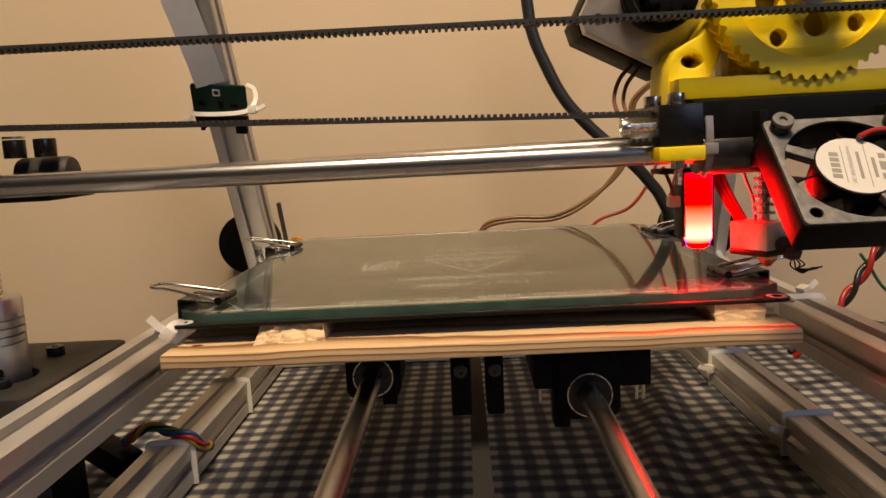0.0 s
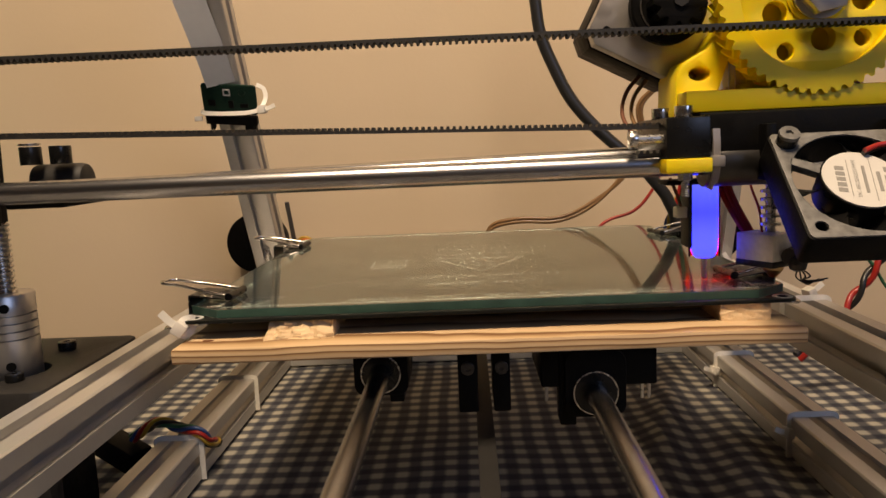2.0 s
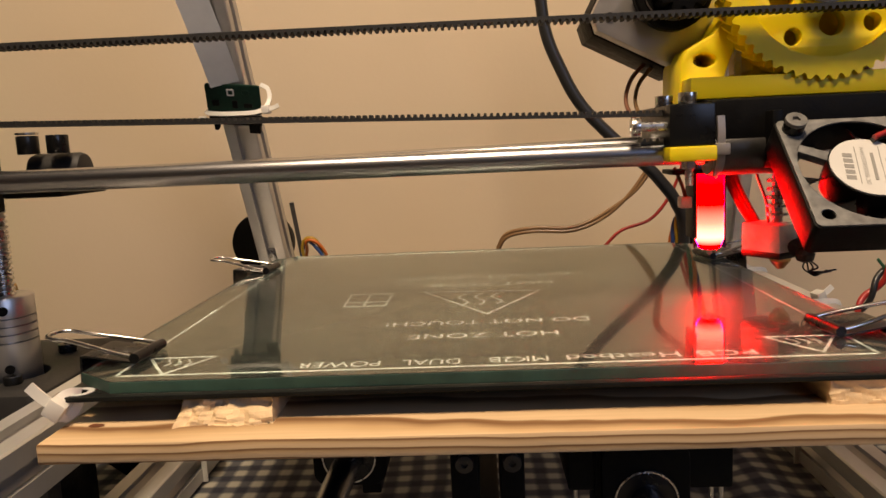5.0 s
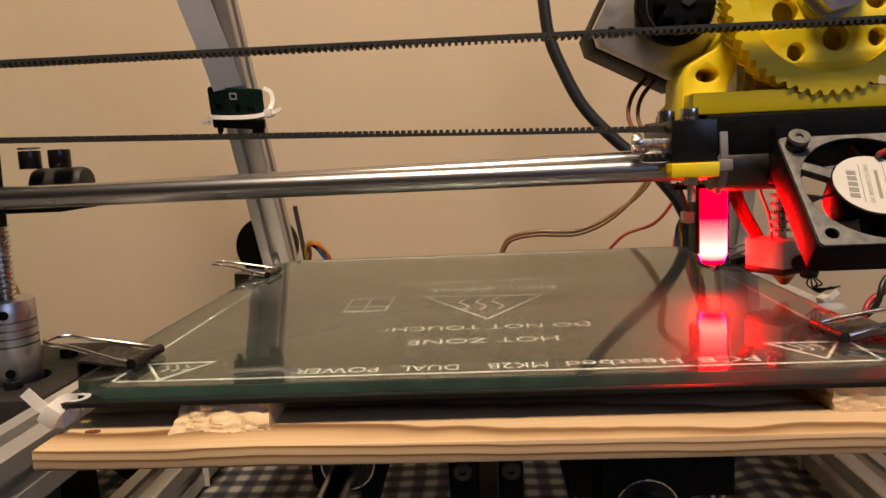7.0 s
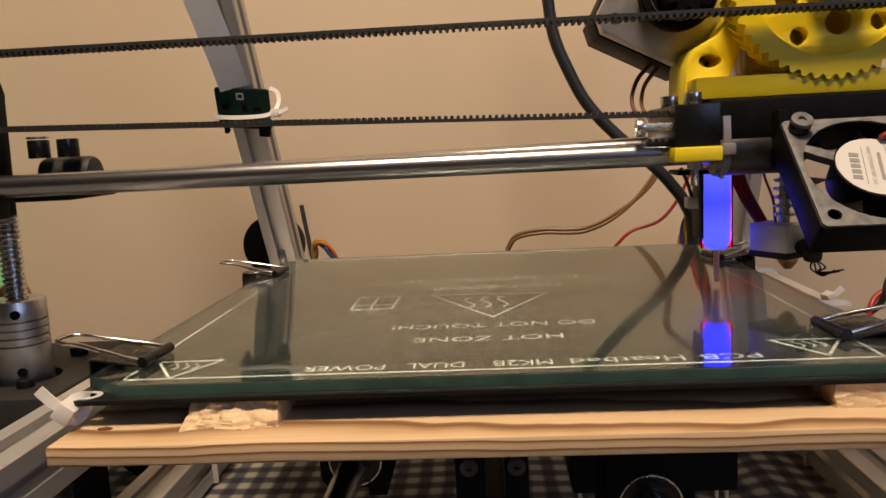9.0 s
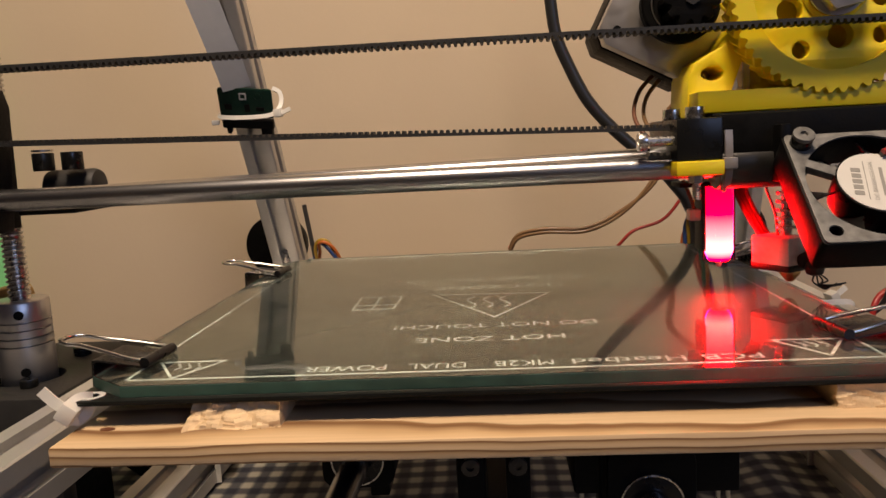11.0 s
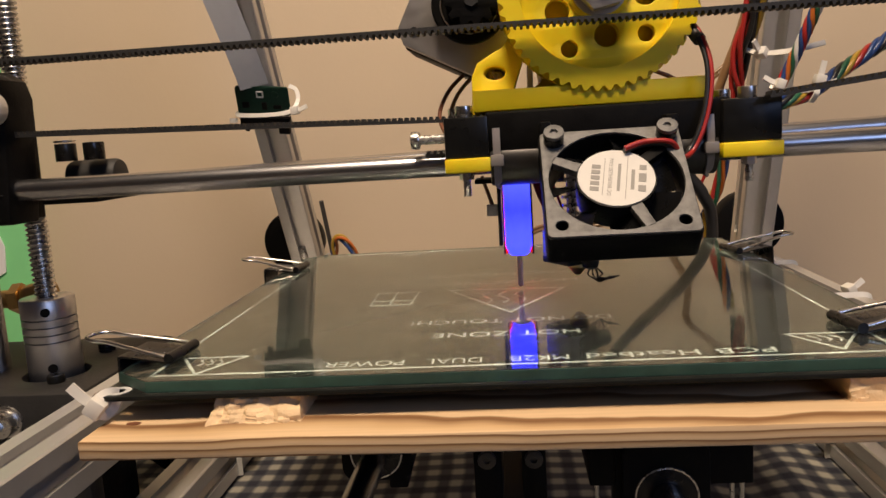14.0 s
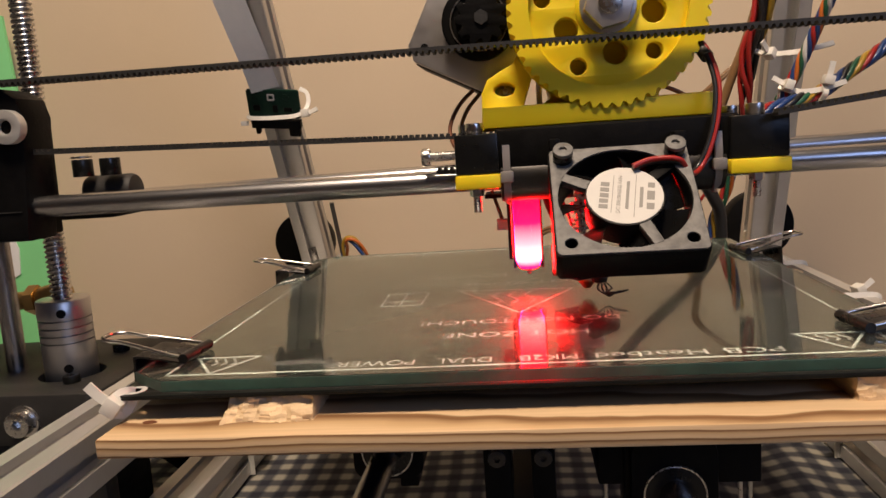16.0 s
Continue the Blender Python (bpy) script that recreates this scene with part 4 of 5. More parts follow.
part("clamp_plate", box(-0.172, -0.1500, 0.086, 0.120, 0.0415, 0.0440, 0.0008), BLACK, gantry)
for x in (-0.1685, -0.1570):
    part("bolt", socket_screw((x, 0.100, 0.0572), (0, 0, 1), 0.0036, 0.0068), BLACK_GLOSS, gantry)
part("washer", rod((-0.1685, 0.1, 0.0645), (-0.1685, 0.1, 0.0652), 0.0040, 20), STEEL, gantry)


def belt(a, b, teeth, y, pitch=0.0021, thick=0.0010, tooth=0.0010, width=0.006):
    """A toothed rubber belt from a to b (x, z); teeth +1 on top, -1 below."""
    d = Vector((b[0] - a[0], 0, b[1] - a[1]))
    n = int(d.length / pitch)
    bm = box(0, d.length, -width / 2, width / 2, -thick / 2, thick / 2, 0)
    for k in range(n):
        x = (k + 0.5) * pitch
        z0, z1 = teeth * thick * 0.45, teeth * (thick / 2 + tooth)
        quad = [(x - 0.00062, z0), (x + 0.00062, z0), (x + 0.0004, z1), (x - 0.0004, z1)]
        lo, hi = [[bm.verts.new((u, s * width / 2, w)) for u, w in quad] for s in (-1, 1)]
        for i in range(4):
            bm.faces.new((lo[i], lo[(i + 1) % 4], hi[(i + 1) % 4], hi[i]))
        bm.faces.new(lo[::-1])
        bm.faces.new(hi)
    bmesh.ops.recalc_face_normals(bm, faces=bm.faces)
    bm.transform(Matrix.Translation((a[0], y, a[1])) @ Matrix.Rotation(-math.atan2(d.z, d.x), 4, "Y"))
    return bm


part("upper_belt", belt((-0.24, 0.0925), (0.24, 0.0905), -1, 0.068), RUBBER, gantry, "black toothed rubber belt")
part("lower_belt", belt((-0.20, 0.0680), (0.070, 0.0600), 1, 0.0755, width=0.005), RUBBER, gantry, "black toothed rubber belt")

# ---- the print head: rides along the gantry ----
xc = thing("x_carriage", "black printed carriage with yellow belt clamps on the rods", "print carriage", (0.035, 0.09, 0.045))
HEAD.append(xc)
part("body", box(-0.0045, 0.0740, 0.0722, 0.122, 0.0530, 0.0645, 0.0008), BLACK, xc)
part("front_skirt", box(-0.0038, 0.0737, 0.0676, 0.0724, 0.0492, 0.0640, 0.0006), BLACK, xc)
part("bearing_seat", box(-0.0040, 0.0735, 0.0800, 0.122, 0.0466, 0.0532, 0.0008), BLACK, xc)
for x0, x1, z1 in ((-0.0177, -0.0035, 0.0632), (0.0700, 0.0880, 0.0635)):
    part("end_clamp", box(x0, x1, 0.0640, 0.105, 0.0500, z1, 0.0006), BLACK_GLOSS, xc)
    part("yellow_pad", box(x0 - 0.0003, x1 + 0.0004, 0.0632, 0.088, 0.0452, 0.0499, 0.0006), YELLOW, xc, "yellow printed clamp pad")
    xm = (x0 + x1) / 2
    part("clamp_screw", socket_screw((xm - 0.0005, 0.0680, z1), (0, 0, 1), 0.0027, 0.0036), STEEL, xc)
    part("clamp_screw", socket_screw((xm - 0.0040, 0.0840, z1), (0, 0, 1), 0.0027, 0.0036), STEEL, xc)
    part("screw_end", thread(xm - 0.0006, 0.0660, 0.0375, 0.0453, 0.0014, 0.0006, 0.0003, 10, 4), STEEL, xc)
    part("nut", plate([ring(0.0024, 6)], 0.0022, Matrix.Translation((xm - 0.0006, 0.0660, 0.0440))), STEEL, xc)
part("tension_screw", socket_screw((-0.0262, 0.0680, 0.0566), (-1, 0, 0), 0.0027, 0.0028, 0.010), STEEL, xc)
part("belt_tail", belt((-0.0250, 0.0515), (-0.012, 0.0512), 1, 0.0745), RUBBER, xc)
part("belt_tail", belt((0.082, 0.0632), (0.21, 0.0770), 1, 0.0600), RUBBER, xc, "black toothed rubber belt")
for x0, x1, x in ((-0.0033, 0.0207, -0.0010), (0.0457, 0.0697, 0.0668)):
    part("linear_bearing", plate([ring(0.0075, 36, RF[0], RF[1]), ring(0.0041, 24, RF[0], RF[1])], x1 - x0, Matrix.Translation(((x0 + x1) / 2, 0, 0)) @ Matrix(((0, 0, 1, 0), (1, 0, 0, 0), (0, 1, 0, 0), (0, 0, 0, 1))), 0.0004), BEARING, xc, "dark steel linear bearing")
    loop = [(x, RF[0] - 0.0072, 0.0590), (x, RF[0] - 0.0080, 0.0540)] + [(x, RF[0] + 0.0080 * math.cos(a), RF[1] + 0.0080 * math.sin(a)) for a in [radians(170 + 20 * k) for k in range(9)]]
    strap = part("cable_tie", sweep(loop, 0, steps=2, flat=(0.0024, 0.0009)), TIE_CLEAR, xc, "milky nylon cable tie")
    part("lock", box(x - 0.0022, x + 0.0022, RF[0] - 0.0105, RF[0] - 0.0076, 0.0468, 0.0505, 0.0005), TIE_CLEAR, strap)

ex = thing("extruder", "yellow printed geared extruder with a stepper motor", "extruder", (0.03, 0.095, 0.065))
HEAD.append(ex)
outline = [(-0.0084, 0.0646), (-0.0080, 0.0770), (-0.0060, 0.0812), (-0.0015, 0.0838), (0.0030, 0.0860), (0.0085, 0.0945), (0.012, 0.125), (0.058, 0.125), (0.058, 0.090), (0.051, 0.0716), (0.0686, 0.0718), (0.0686, 0.0646)]
oval = [(-0.0006 + 0.0044 * math.cos(a), 0.0780 + 0.0030 * math.sin(a)) for a in [2 * math.pi * k / 24 for k in range(24)]]
window = [(0.0050, 0.0715), (0.0130, 0.0715), (0.0160, 0.0740), (0.0150, 0.0800), (0.0095, 0.0845)]
part("bracket", plate([outline, oval, window], 0.024, upright(0, 0.0975, 0), 0.0007), YELLOW, ex)
part("foot", box(-0.0083, 0.0685, 0.0747, 0.0868, 0.0647, 0.0717, 0.0005), YELLOW, ex)
# black plate closes the oval hole to give it its shade
part("oval_hole_shade", plate([[(-0.0006 + 0.0046 * math.cos(a), 0.0780 + 0.0032 * math.sin(a)) for a in [2 * math.pi * k / 20 for k in range(20)]]], 0.002, upright(0, 0.104, 0)), BLACK, ex, "black plate for the shade in the oval hole behind a screw")
part("bolt", socket_screw((-0.0006, 0.1015, 0.0780), (0, -1, 0), 0.0026, 0.002), STEEL, ex)
GX, GZ, GR = 0.0345, 0.1020, 0.0330


def toothed(r, n, depth, lean=0.35):
    out = []
    for k in range(n):
        a = 2 * math.pi * k / n
        for f, rr in ((0.0, r - depth), (0.22, r - depth), (0.42, r), (0.70, r)):
            out.append(((rr) * math.cos(a + 2 * math.pi * f / n), rr * math.sin(a + 2 * math.pi * f / n)))
    return out


def chevron_rim(r, n, depth, inner, y0, y1, layers=6):
    """The gear's rim; its teeth lean one way, then the other."""
    bm = bmesh.new()
    loops = []
    n_out = len(toothed(r, n, depth))
    for i in range(layers + 1):
        turn = 0.10 * (1 - abs(2 * i / layers - 1))
        m = upright(GX, y0 + (y1 - y0) * i / layers, GZ) @ Matrix.Rotation(turn, 4, "Z")
        loops.append([[bm.verts.new(m @ Vector((u, v, 0))) for u, v in line] for line in (toothed(r, n, depth), ring(inner, n_out))])
    for (a, c), (b, d) in zip(loops, loops[1:]):
        for k in range(n_out):
            j = (k + 1) % n_out
            bm.faces.new((a[k], a[j], b[j], b[k]))
            bm.faces.new((c[k], d[k], d[j], c[j]))
    for a, c in (loops[0], loops[-1]):
        for k in range(n_out):
            j = (k + 1) % n_out
            bm.faces.new((a[k], c[k], c[j], a[j]))
    bmesh.ops.recalc_face_normals(bm, faces=bm.faces)
    return bm


gear = part("large_gear", chevron_rim(GR, 52, 0.0015, 0.0258, 0.0735, 0.0845), YELLOW, ex, "yellow printed herringbone gear", sharp=25)
holes = [ring(0.0044, 24, 0.0152 * math.cos(a), 0.0152 * math.sin(a)) for a in [radians(62 + 72 * k) for k in range(5)]]
holes += [ring(0.0032, 18, 0.0214 * math.cos(a), 0.0214 * math.sin(a)) for a in [radians(26 + 72 * k) for k in range(5)]]
part("web", plate([ring(0.0258, 48)] + holes, 0.005, upright(GX, 0.0786, GZ), 0.0004), YELLOW, gear)
part("hub", lathe([(0.0105, -0.004), (0.0105, 0.003), (0.0095, 0.0038)], (GX, 0.0785, GZ), "Y", 36), YELLOW, gear)
part("washer", rod((GX, 0.0746, GZ), (GX, 0.0735, GZ), 0.0092, 32, bevel=0.0002), MOTORSTEEL, gear)
part("nut", plate([ring(0.0078, 6, 0, 0, 12, 372)], 0.0052, upright(GX, 0.0708, GZ), 0.0006), MOTORSTEEL, gear)
part("axle", rod((GX, 0.086, GZ), (GX, 0.0670, GZ), 0.0039, 20, bevel=0.0006), STEEL, gear)
MX, MZ = -0.0085, 0.1030
square = [(0.021, 0.017), (0.017, 0.021), (-0.017, 0.021), (-0.021, 0.017), (-0.021, -0.017), (-0.017, -0.021), (0.017, -0.021), (0.021, -0.017)]
motor_m = Matrix.Rotation(radians(-27), 4, "Z")
motor = part("stepper_motor", plate([square], 0.008, upright(MX, 0.105, MZ) @ motor_m, 0.0006), MOTORSTEEL, ex, "silver stepper motor flange")
part("motor_can", plate([square], 0.030, upright(MX, 0.125, MZ) @ motor_m, 0.001), BLACK, motor)
part("motor_boss", rod((MX, 0.1012, MZ), (MX, 0.0985, MZ), 0.0112, 36), MOTORSTEEL, motor)
for u, v in ((-0.0155, -0.0155), (0.0155, -0.0155), (-0.0155, 0.0155)):
    q = motor_m @ Vector((u, v, 0))
    part("screw_hole", rod((MX + q.x, 0.1012, MZ + q.y), (MX + q.x, 0.1004, MZ + q.y), 0.0015, 14), BLACK, motor)
pinion = part("pinion", lathe([(0.0135, 0.0), (0.0135, 0.004), (0.0128, 0.0046), (0.0100, 0.0048), (0.0096, 0.0044)], (MX, 0.0985, MZ), "Y", 40), BLACK, ex, "black printed pinion")
part("steel_ring", plate([ring(0.0104, 40), ring(0.0100, 40)], 0.0006, upright(MX, 0.0936, MZ)), STEEL, pinion)
part("teeth", plate([toothed(0.0090, 11, 0.0020)], 0.010, upright(MX + 0.0012, 0.0890, MZ), 0.0003), BLACK, pinion)
part("grub_hole", rod((MX + 0.0012, 0.0842, MZ), (MX + 0.0012, 0.0832, MZ), 0.0026, 6), GREYBLACK, pinion)
part("filament_guide", box(0.0105, 0.0125, 0.088, 0.090, 0.0720, 0.0850, 0.0003), WHITE_PLASTIC, ex, "pale plastic filament guide")
part("wire", sweep([(-0.012, 0.120, 0.082), (-0.019, 0.116, 0.075), (-0.0225, 0.108, 0.066), (-0.0195, 0.100, 0.058), (-0.012, 0.098, 0.054)], 0.0008, 8), WIRE["brown"], ex, "thin brown motor wire")
part("wire", sweep([(-0.010, 0.120, 0.080), (-0.016, 0.117, 0.073), (-0.0185, 0.110, 0.065), (-0.0155, 0.103, 0.058), (-0.010, 0.10, 0.054)], 0.0008, 8), GOLDWIRE, ex, "thin tan motor wire")
part("wire", sweep([(0.050, 0.105, 0.083), (0.056, 0.104, 0.0770), (0.063, 0.104, 0.0735), (0.072, 0.108, 0.068)], 0.0008, 8), WIRE["brown"], ex, "thin brown wire")

# cooling fan, its face leaning back
FAN = 0.0425
fan = thing("cooling_fan", "square cooling fan with worn grey face and paper label", "fan", (0.034, 0.050, 0.042))
HEAD.append(fan)
up, out = Vector((0, 0.733, 0.680)).normalized(), Vector((0, -0.680, 0.733)).normalized()
side = up.cross(out)
FM = Matrix(((side.x, up.x, out.x, 0.0338), (side.y, up.y, out.y, 0.0440), (side.z, up.z, out.z, 0.0420), (0, 0, 0, 1)))
F = FAN / 2
corner = F * 0.80
holes = [ring(0.0020, 16, a * corner, b * corner) for a in (-1, 1) for b in (-1, 1)]
part("frame", plate([rounded(-F, F, -F, F, 0.0016), ring(F * 0.925, 56)] + holes, 0.0105, FM @ Matrix.Translation((0, 0, -0.0058)), 0.0003), BLACK, fan)
part("face", plate([rounded(-F + 0.0002, F - 0.0002, -F + 0.0002, F - 0.0002, 0.0016), ring(F * 0.93, 56)] + holes, 0.0006, FM @ Matrix.Translation((0, 0, -0.0002)), 0.0001), FANGREY, fan, "worn grey fan face")
hub = part("hub", lathe([(0.0112, -0.009), (0.0118, -0.0005), (0.0116, 0.0002)], (0, 0, 0), "Z", 40), BLACK_GLOSS, fan)
hub.data.transform(Matrix.Translation(-ORIGIN[fan]) @ FM @ Matrix.Translation(ORIGIN[fan]))
part("label", plate([ring(0.0112, 48)], 0.0003, FM @ Matrix.Translation((0, 0, 0.0004))), LABEL, hub, "round white paper label with grey print")
turned = FM @ Matrix.Translation((0, 0, 0.00062)) @ Matrix.Rotation(radians(80), 4, "Z")
part("print", lettering("DC BRUSHLESS FAN", 0.0017, turned @ Matrix.Translation((0, 0.0016, 0))), PRINT, hub, "grey printed lettering")
bars = []
for u0, u1, v, h in ((-0.0060, 0.0052, 0.0060, 0.0026), (-0.0075, 0.0075, 0.0036, 0.0002), (-0.0055, 0.0055, -0.0008, 0.0009), (-0.0085, 0.0085, -0.0030, 0.0002), (-0.0045, 0.0035, -0.0048, 0.0010), (-0.0050, -0.0026, -0.0075, 0.0022), (-0.0012, 0.0022, -0.0075, 0.0022), (0.0036, 0.0056, -0.0075, 0.0020)):
    n = 5 if h > 0.002 and u1 - u0 > 0.008 else 1
    for k in range(n):
        a, b = u0 + (u1 - u0) * k / n, u0 + (u1 - u0) * (k + (0.7 if n > 1 else 1)) / n
        bars.append(plate([rounded(a, b, v - h / 2, v + h / 2, 0.00005, 1)], 0.00008, turned))
part("print", join(*bars), PRINT, hub, "grey printed bars")
for k, a in enumerate((-68, 152, 38)):
    m = FM @ Matrix.Rotation(radians(a), 4, "Z")
    part("strut", plate([[(0.0105, -0.0014), (F * 0.94, -0.0012), (F * 0.94, 0.0014), (0.0105, 0.0018)]], 0.0026, m @ Matrix.Translation((0, 0, -0.0012)), 0.0003), FANGREY if k < 2 else BLACK, fan)
for k in range(7):
    blade = bmesh.new()
    strips = []
    for i in range(6):
        r = 0.0108 + (F * 0.90 - 0.0108) * i / 5
        a0 = radians(51.4 * k + 8 * i / 5)
        strips.append([blade.verts.new((r * math.cos(a0 + da), r * math.sin(a0 + da), z)) for da, z in ((0, -0.0088), (0.26, -0.0058), (0.52, -0.0022))] + [blade.verts.new((r * math.cos(a0 + da), r * math.sin(a0 + da), z - 0.0006)) for da, z in ((0.52, -0.0022), (0.26, -0.0058), (0, -0.0088))])
    for a, b in zip(strips, strips[1:]):
        for j in range(6):
            blade.faces.new((a[j], a[(j + 1) % 6], b[(j + 1) % 6], b[j]))
    blade.faces.new(strips[0][::-1])
    blade.faces.new(strips[-1])
    bmesh.ops.recalc_face_normals(blade, faces=blade.faces)
    blade.transform(FM)
    part("blade", blade, BLACK_GLOSS, fan)
for a in (-1, 1):
    base = FM @ Vector((a * corner, corner, 0.0))
    part("spacer", rod(base, base + out * 0.0030, 0.0031, 24), BLACK_GLOSS, fan)
    part("screw", socket_screw(base + out * 0.0030, out, 0.0029, 0.0014), FANGREY, fan)
for dx, mat in ((0.0012, "red"), (0.0, "black")):
    p = [FM @ Vector((0.0035, 0.0098, 0.0012 + dx)), FM @ Vector((0.0095, 0.0120, 0.0014 + dx)), FM @ Vector((0.0175, 0.0116, 0.0010 + dx)), FM @ Vector((0.0210, 0.0110, -0.0035)), Vector((0.0585 + dx, 0.062, 0.0475)), Vector((0.0625 + dx, 0.064, 0.054)), Vector((0.0655 + dx, 0.066, 0.064)), Vector((0.0665 + dx, 0.069, 0.075)), Vector((0.0645 + dx, 0.074, 0.085)), Vector((0.0615 + dx, 0.082, 0.092))]
    part("wire", sweep(p, 0.00085, 8), WIRE[mat], fan, mat + " fan wire")
part("sleeve", sweep([(0.0655, 0.0735, 0.0828), (0.0640, 0.0770, 0.0865), (0.0620, 0.0815, 0.0915)], 0.0021, 12), RUBBER, fan, "black shrink sleeve")
part("bracket_arm", box(0.0130, 0.0165, 0.062, 0.074, 0.0420, 0.0600, 0.0006), BLACK, fan)
part("bracket_arm", box(0.0520, 0.0560, 0.062, 0.074, 0.0420, 0.0600, 0.0006), BLACK, fan)

# hot end behind the fan
HX, HY = 0.0240, 0.085
hot = thing("hot_end", "metal hot end with a finned neck and aluminium heater block", "hot end", (HX, HY, 0.010))
HEAD.append(hot)
prof = [(0.0018, 0.0225)]
for k in range(7):
    z = 0.0245 + 0.0029 * k
    prof += [(0.0018, z), (0.0036, z + 0.0003), (0.0036, z + 0.0012), (0.0018, z + 0.0015)]
part("finned_neck", lathe(prof + [(0.0018, 0.0470)], (HX, HY, 0), seg=28), STEEL, hot)
block = box(-0.0075, 0.0075, -0.0055, 0.0055, 0.0112, 0.0222, 0.0004)
block.transform(Matrix.Translation((HX - 0.002, HY, 0)) @ Matrix.Rotation(radians(-58), 4, "Z"))
heater_block = part("heater_block", block, BLOCK, hot, "scratched aluminium heater block")
tape = box(-0.0077, 0.0077, -0.0057, 0.0057, 0.0106, 0.0130, 0.0005)
tape.transform(Matrix.Translation((HX - 0.002, HY, 0)) @ Matrix.Rotation(radians(-58), 4, "Z"))
part("burnt_edge", tape, CHAR, heater_block, "burnt filament crust")
part("heater_cartridge", rod((HX + 0.002, HY - 0.011, 0.0150), (HX + 0.010, HY - 0.001, 0.0152), 0.0028, 16), CHAR, hot)
part("nozzle", lathe([(0.0012, 0.0062), (0.0034, 0.0090), (0.0036, 0.0112)], (HX + 0.0012, HY, 0), seg=20), BRASS, hot)
part("blob", lathe([(0.0008, 0.0100), (0.0026, 0.0108), (0.0031, 0.0128), (0.0024, 0.0146), (0.001, 0.0152)], (HX + 0.0045, HY - 0.012, 0), seg=14), CHAR, hot, "charred plastic blob")
for k in range(4):
    sx = HX + 0.0045 + 0.0006 * k
    part("string", sweep([(sx, HY - 0.012, 0.0105), (sx + 0.001 * (k - 1), HY - 0.013, 0.0085), (sx + 0.0012, HY - 0.0125 + 0.001 * k, 0.0066), (sx + 0.0030, HY - 0.0135, 0.0058 + 0.0004 * k), (sx + 0.0050 + 0.0008 * k, HY - 0.014, 0.0072 + 0.0005 * (k % 2))], 0.00028, 6), CHAR, hot, "charred filament string")
for k in range(3):
    part("wire", sweep([(0.0105 + 0.0016 * k, 0.104, 0.046), (0.0135 + 0.0016 * k, 0.102, 0.034), (0.0190 + 0.0012 * k, 0.097, 0.022), (0.0225, 0.092, 0.017)], 0.0011, 8), WIRE["red"], hot, "red heater wire")
part("wire", sweep([(0.0165, 0.088, 0.046), (0.0180, 0.087, 0.038), (0.0205, 0.086, 0.030), (0.0215, 0.086, 0.022)], 0.0005, 6), WIRE["red"], hot, "thin red thermistor wire")

# touch probe: two-coloured glowing core, turned half round to imitate its diodes switching
PX, PY, PZ = 0.0050, 0.0980, 0.0262
probe = thing("touch_probe", "bed levelling probe with a glowing frosted body", "touch probe", (PX, PY, 0.040))
HEAD.append(probe)
part("flange", box(PX - 0.0150, PX + 0.0150, PY - 0.006, PY + 0.008, 0.0396, 0.0412, 0.0004), BLACK, probe)
# half shell added to block light from the core's turned-away colour
shell = plate([ring(0.0056, 24, 0, 0, -17, 182) + ring(0.0051, 24, 0, 0, 182, -17)], 0.0272, Matrix.Translation((PX, PY, PZ - 0.0002)))
part("rear_light_mask", shell, BLACK, probe, "black half shell added to block the core's rear glow")
part("side_plate", box(PX - 0.0072, PX - 0.0058, PY - 0.0050, PY + 0.0050, 0.0165, 0.0400, 0.0003), GREYBLACK, probe)
part("plug", box(PX - 0.0112, PX - 0.0072, PY - 0.004, PY + 0.001, 0.0275, 0.0315, 0.0004), WHITE_PLASTIC, probe, "white wire plug")
part("wire", sweep([(PX - 0.009, PY - 0.002, 0.0310), (PX - 0.0105, PY - 0.002, 0.036), (PX - 0.0125, PY, 0.042)], 0.0007, 6), WIRE["brown"], probe)
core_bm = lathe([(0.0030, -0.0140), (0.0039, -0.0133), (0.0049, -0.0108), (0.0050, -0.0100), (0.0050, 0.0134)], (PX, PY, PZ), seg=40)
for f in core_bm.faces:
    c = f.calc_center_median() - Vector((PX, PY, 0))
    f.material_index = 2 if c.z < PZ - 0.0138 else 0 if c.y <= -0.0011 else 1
core = part("colour_swap_core", core_bm, [RED_GLOW, BLUE_GLOW, LABEL], probe, "glowing probe body, halves coloured red and blue, turned to swap colour", at=(PX, PY, PZ))
pin = part("pin", lathe([(0.0003, 0.0), (0.0010, 0.0006), (0.0010, 0.012), (0.0013, 0.0130)], (PX, PY, 0), seg=16), PIN, probe, "pale plastic probe pin", at=(PX, PY, 0))

# ---- what moves ----
LIFT = [(0.0, -0.1), (0.5, 0.9), (1.0, 0.9), (1.5, -1.1), (2.0, -3.9), (2.5, -3.9), (3.0, -4.2), (3.5, -1.5), (3.9, 0.5), (5.8, 0.8), (6.0, 0.5), (6.5, -2.3), (7.0, -3.1), (7.5, -3.3), (8.0, -1.4), (8.5, 0.9), (9.0, 1.4), (9.6, 1.3), (10.1, -0.8), (10.6, -3.1), (11.5, -3.1), (12.0, -1.0), (12.5, 1.4), (13.0, 1.4), (13.5, 0.9), (14.0, 0.8), (14.5, 0.0), (15.0, -2.9), (15.5, -3.9), (16.0, -4.0)]
SLIDE = [(0.0, 77.7), (12.7, 77.7), (12.8, 71.0), (12.9, 57.5), (13.0, 41.1), (13.1, 25.5), (13.2, 11.5), (13.3, 2.5), (13.4, 0.0), (16.0, 0.0)]
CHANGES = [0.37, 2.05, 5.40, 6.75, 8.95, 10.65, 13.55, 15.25]
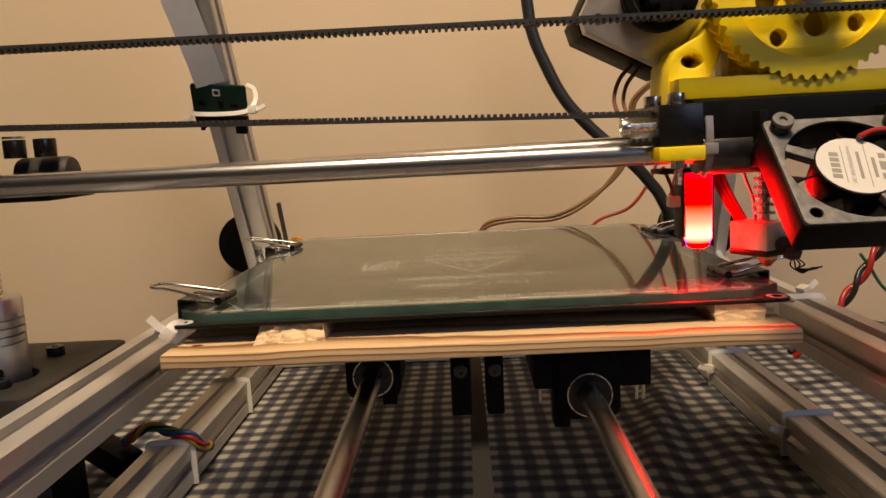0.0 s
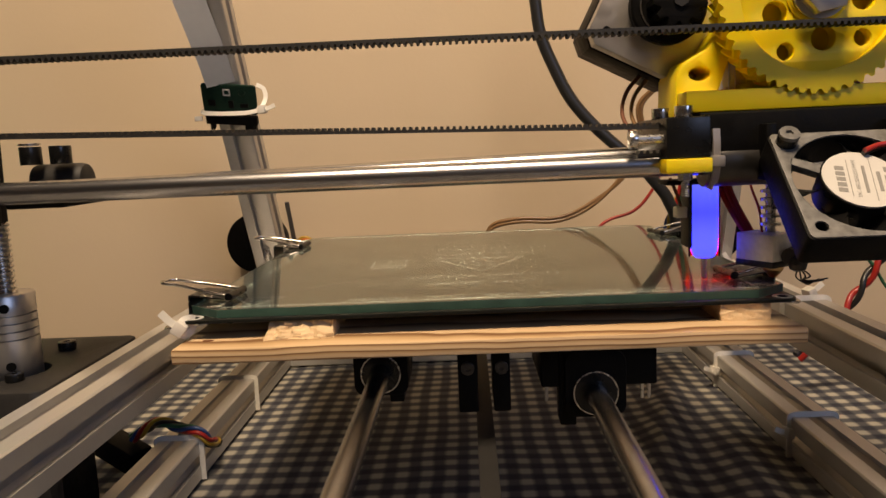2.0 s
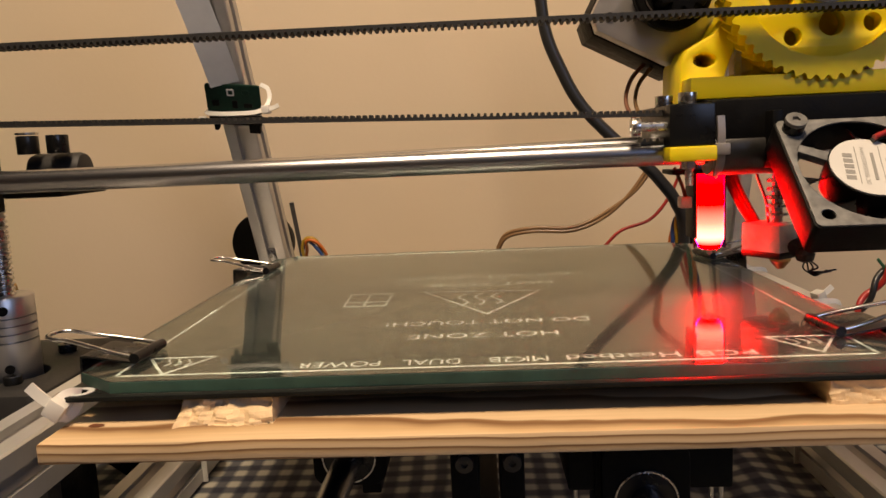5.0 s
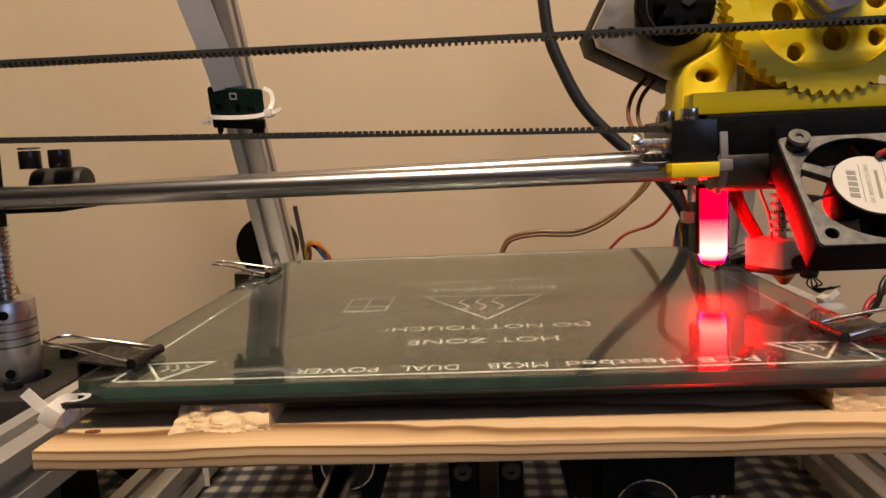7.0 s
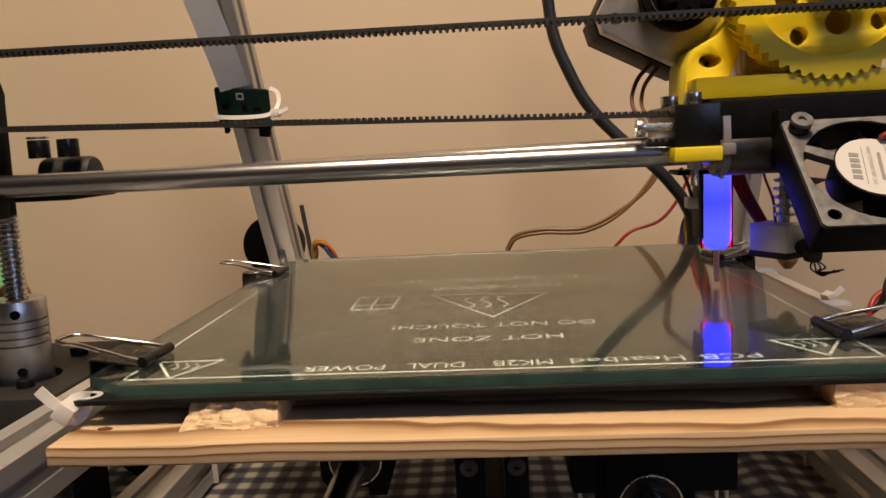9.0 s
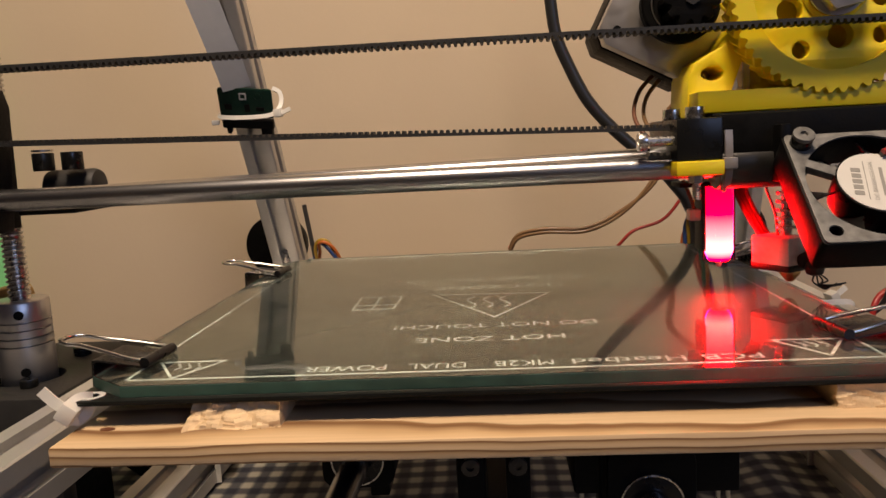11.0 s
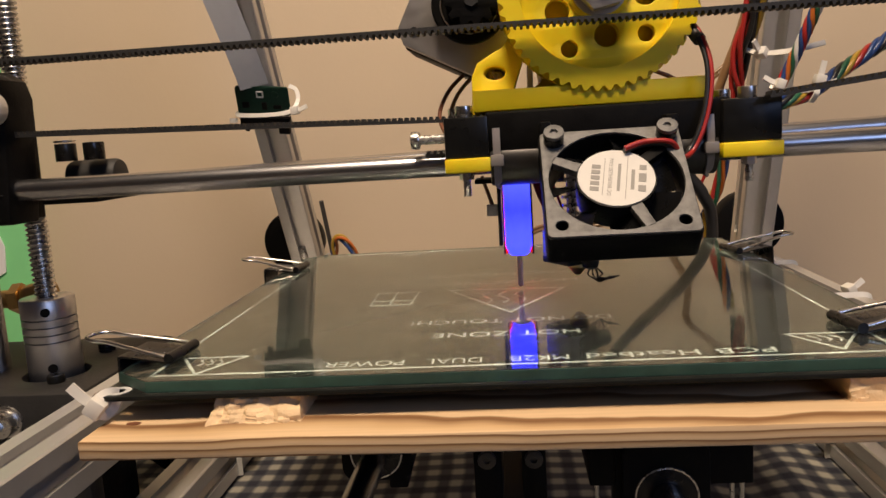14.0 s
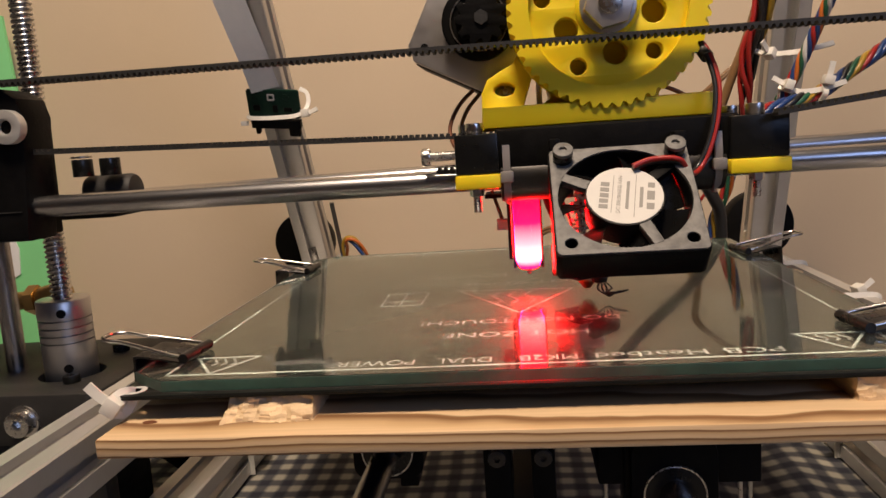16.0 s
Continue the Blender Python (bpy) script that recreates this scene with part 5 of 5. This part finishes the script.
DEPLOYED = [(0.15, 2.10), (5.20, 6.80), (8.75, 10.70), (13.35, 15.30)]


def between(rows, t):
    if t <= rows[0][0]:
        return rows[0][1]
    for (a, p), (b, q) in zip(rows, rows[1:]):
        if a <= t <= b:
            return p + (q - p) * (t - a) / (b - a)
    return rows[-1][1]


def motions():
    steps = sorted({t for t, _ in LIFT + SLIDE})
    for ob in GANTRY:
        x, y, z = ob.location
        walk(ob, [(t, pose(x, y, z + lift / 1000)) for t, lift in LIFT])
    for ob in HEAD:
        x, y, z = ob.location
        walk(ob, [(t, pose(x + between(SLIDE, t) / 1000, y, z + between(LIFT, t) / 1000)) for t in steps])
    for ob in BED:
        x, y, z = ob.location
        walk(ob, [(t, pose(x, y + d, z)) for t, d in ((0.0, 0.0753), (3.8, 0.0753), (4.1, 0.062), (4.6, 0.013), (4.9, 0.0), (16.0, 0.0))])
    for ob in (gold, thermistor):
        x, y, z = ob.location
        walk(ob, [(t, pose(x + f * 0.005, y, z - f * 0.006)) for t, f in ((0.0, 0.0), (3.8, 0.0), (4.1, 0.2), (4.6, 0.85), (4.9, 1.0), (16.0, 1.0))])
    # half turns swap the core's glow in place of diodes switching
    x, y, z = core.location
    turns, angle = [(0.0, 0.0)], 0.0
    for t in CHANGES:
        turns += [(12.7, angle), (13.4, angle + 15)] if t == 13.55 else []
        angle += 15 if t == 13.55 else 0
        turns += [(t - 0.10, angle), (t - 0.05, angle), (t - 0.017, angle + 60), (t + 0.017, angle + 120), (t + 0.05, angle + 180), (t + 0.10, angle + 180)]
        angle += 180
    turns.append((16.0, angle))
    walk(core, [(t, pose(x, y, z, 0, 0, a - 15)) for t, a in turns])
    x, y, z = pin.location
    rows = []
    for t in sorted({round(k * 0.25, 2) for k in range(65)} | {round(e + d, 2) for a, b in DEPLOYED for e in (a, b) for d in (-0.04, 0.04)}):
        lift = between(LIFT, t) / 1000
        low = any(a <= t <= b for a, b in DEPLOYED)
        rows.append((t, pose(x, y, z + (max(0.0, -lift) if low else 0.0098))))
    walk(pin, rows)


motions()
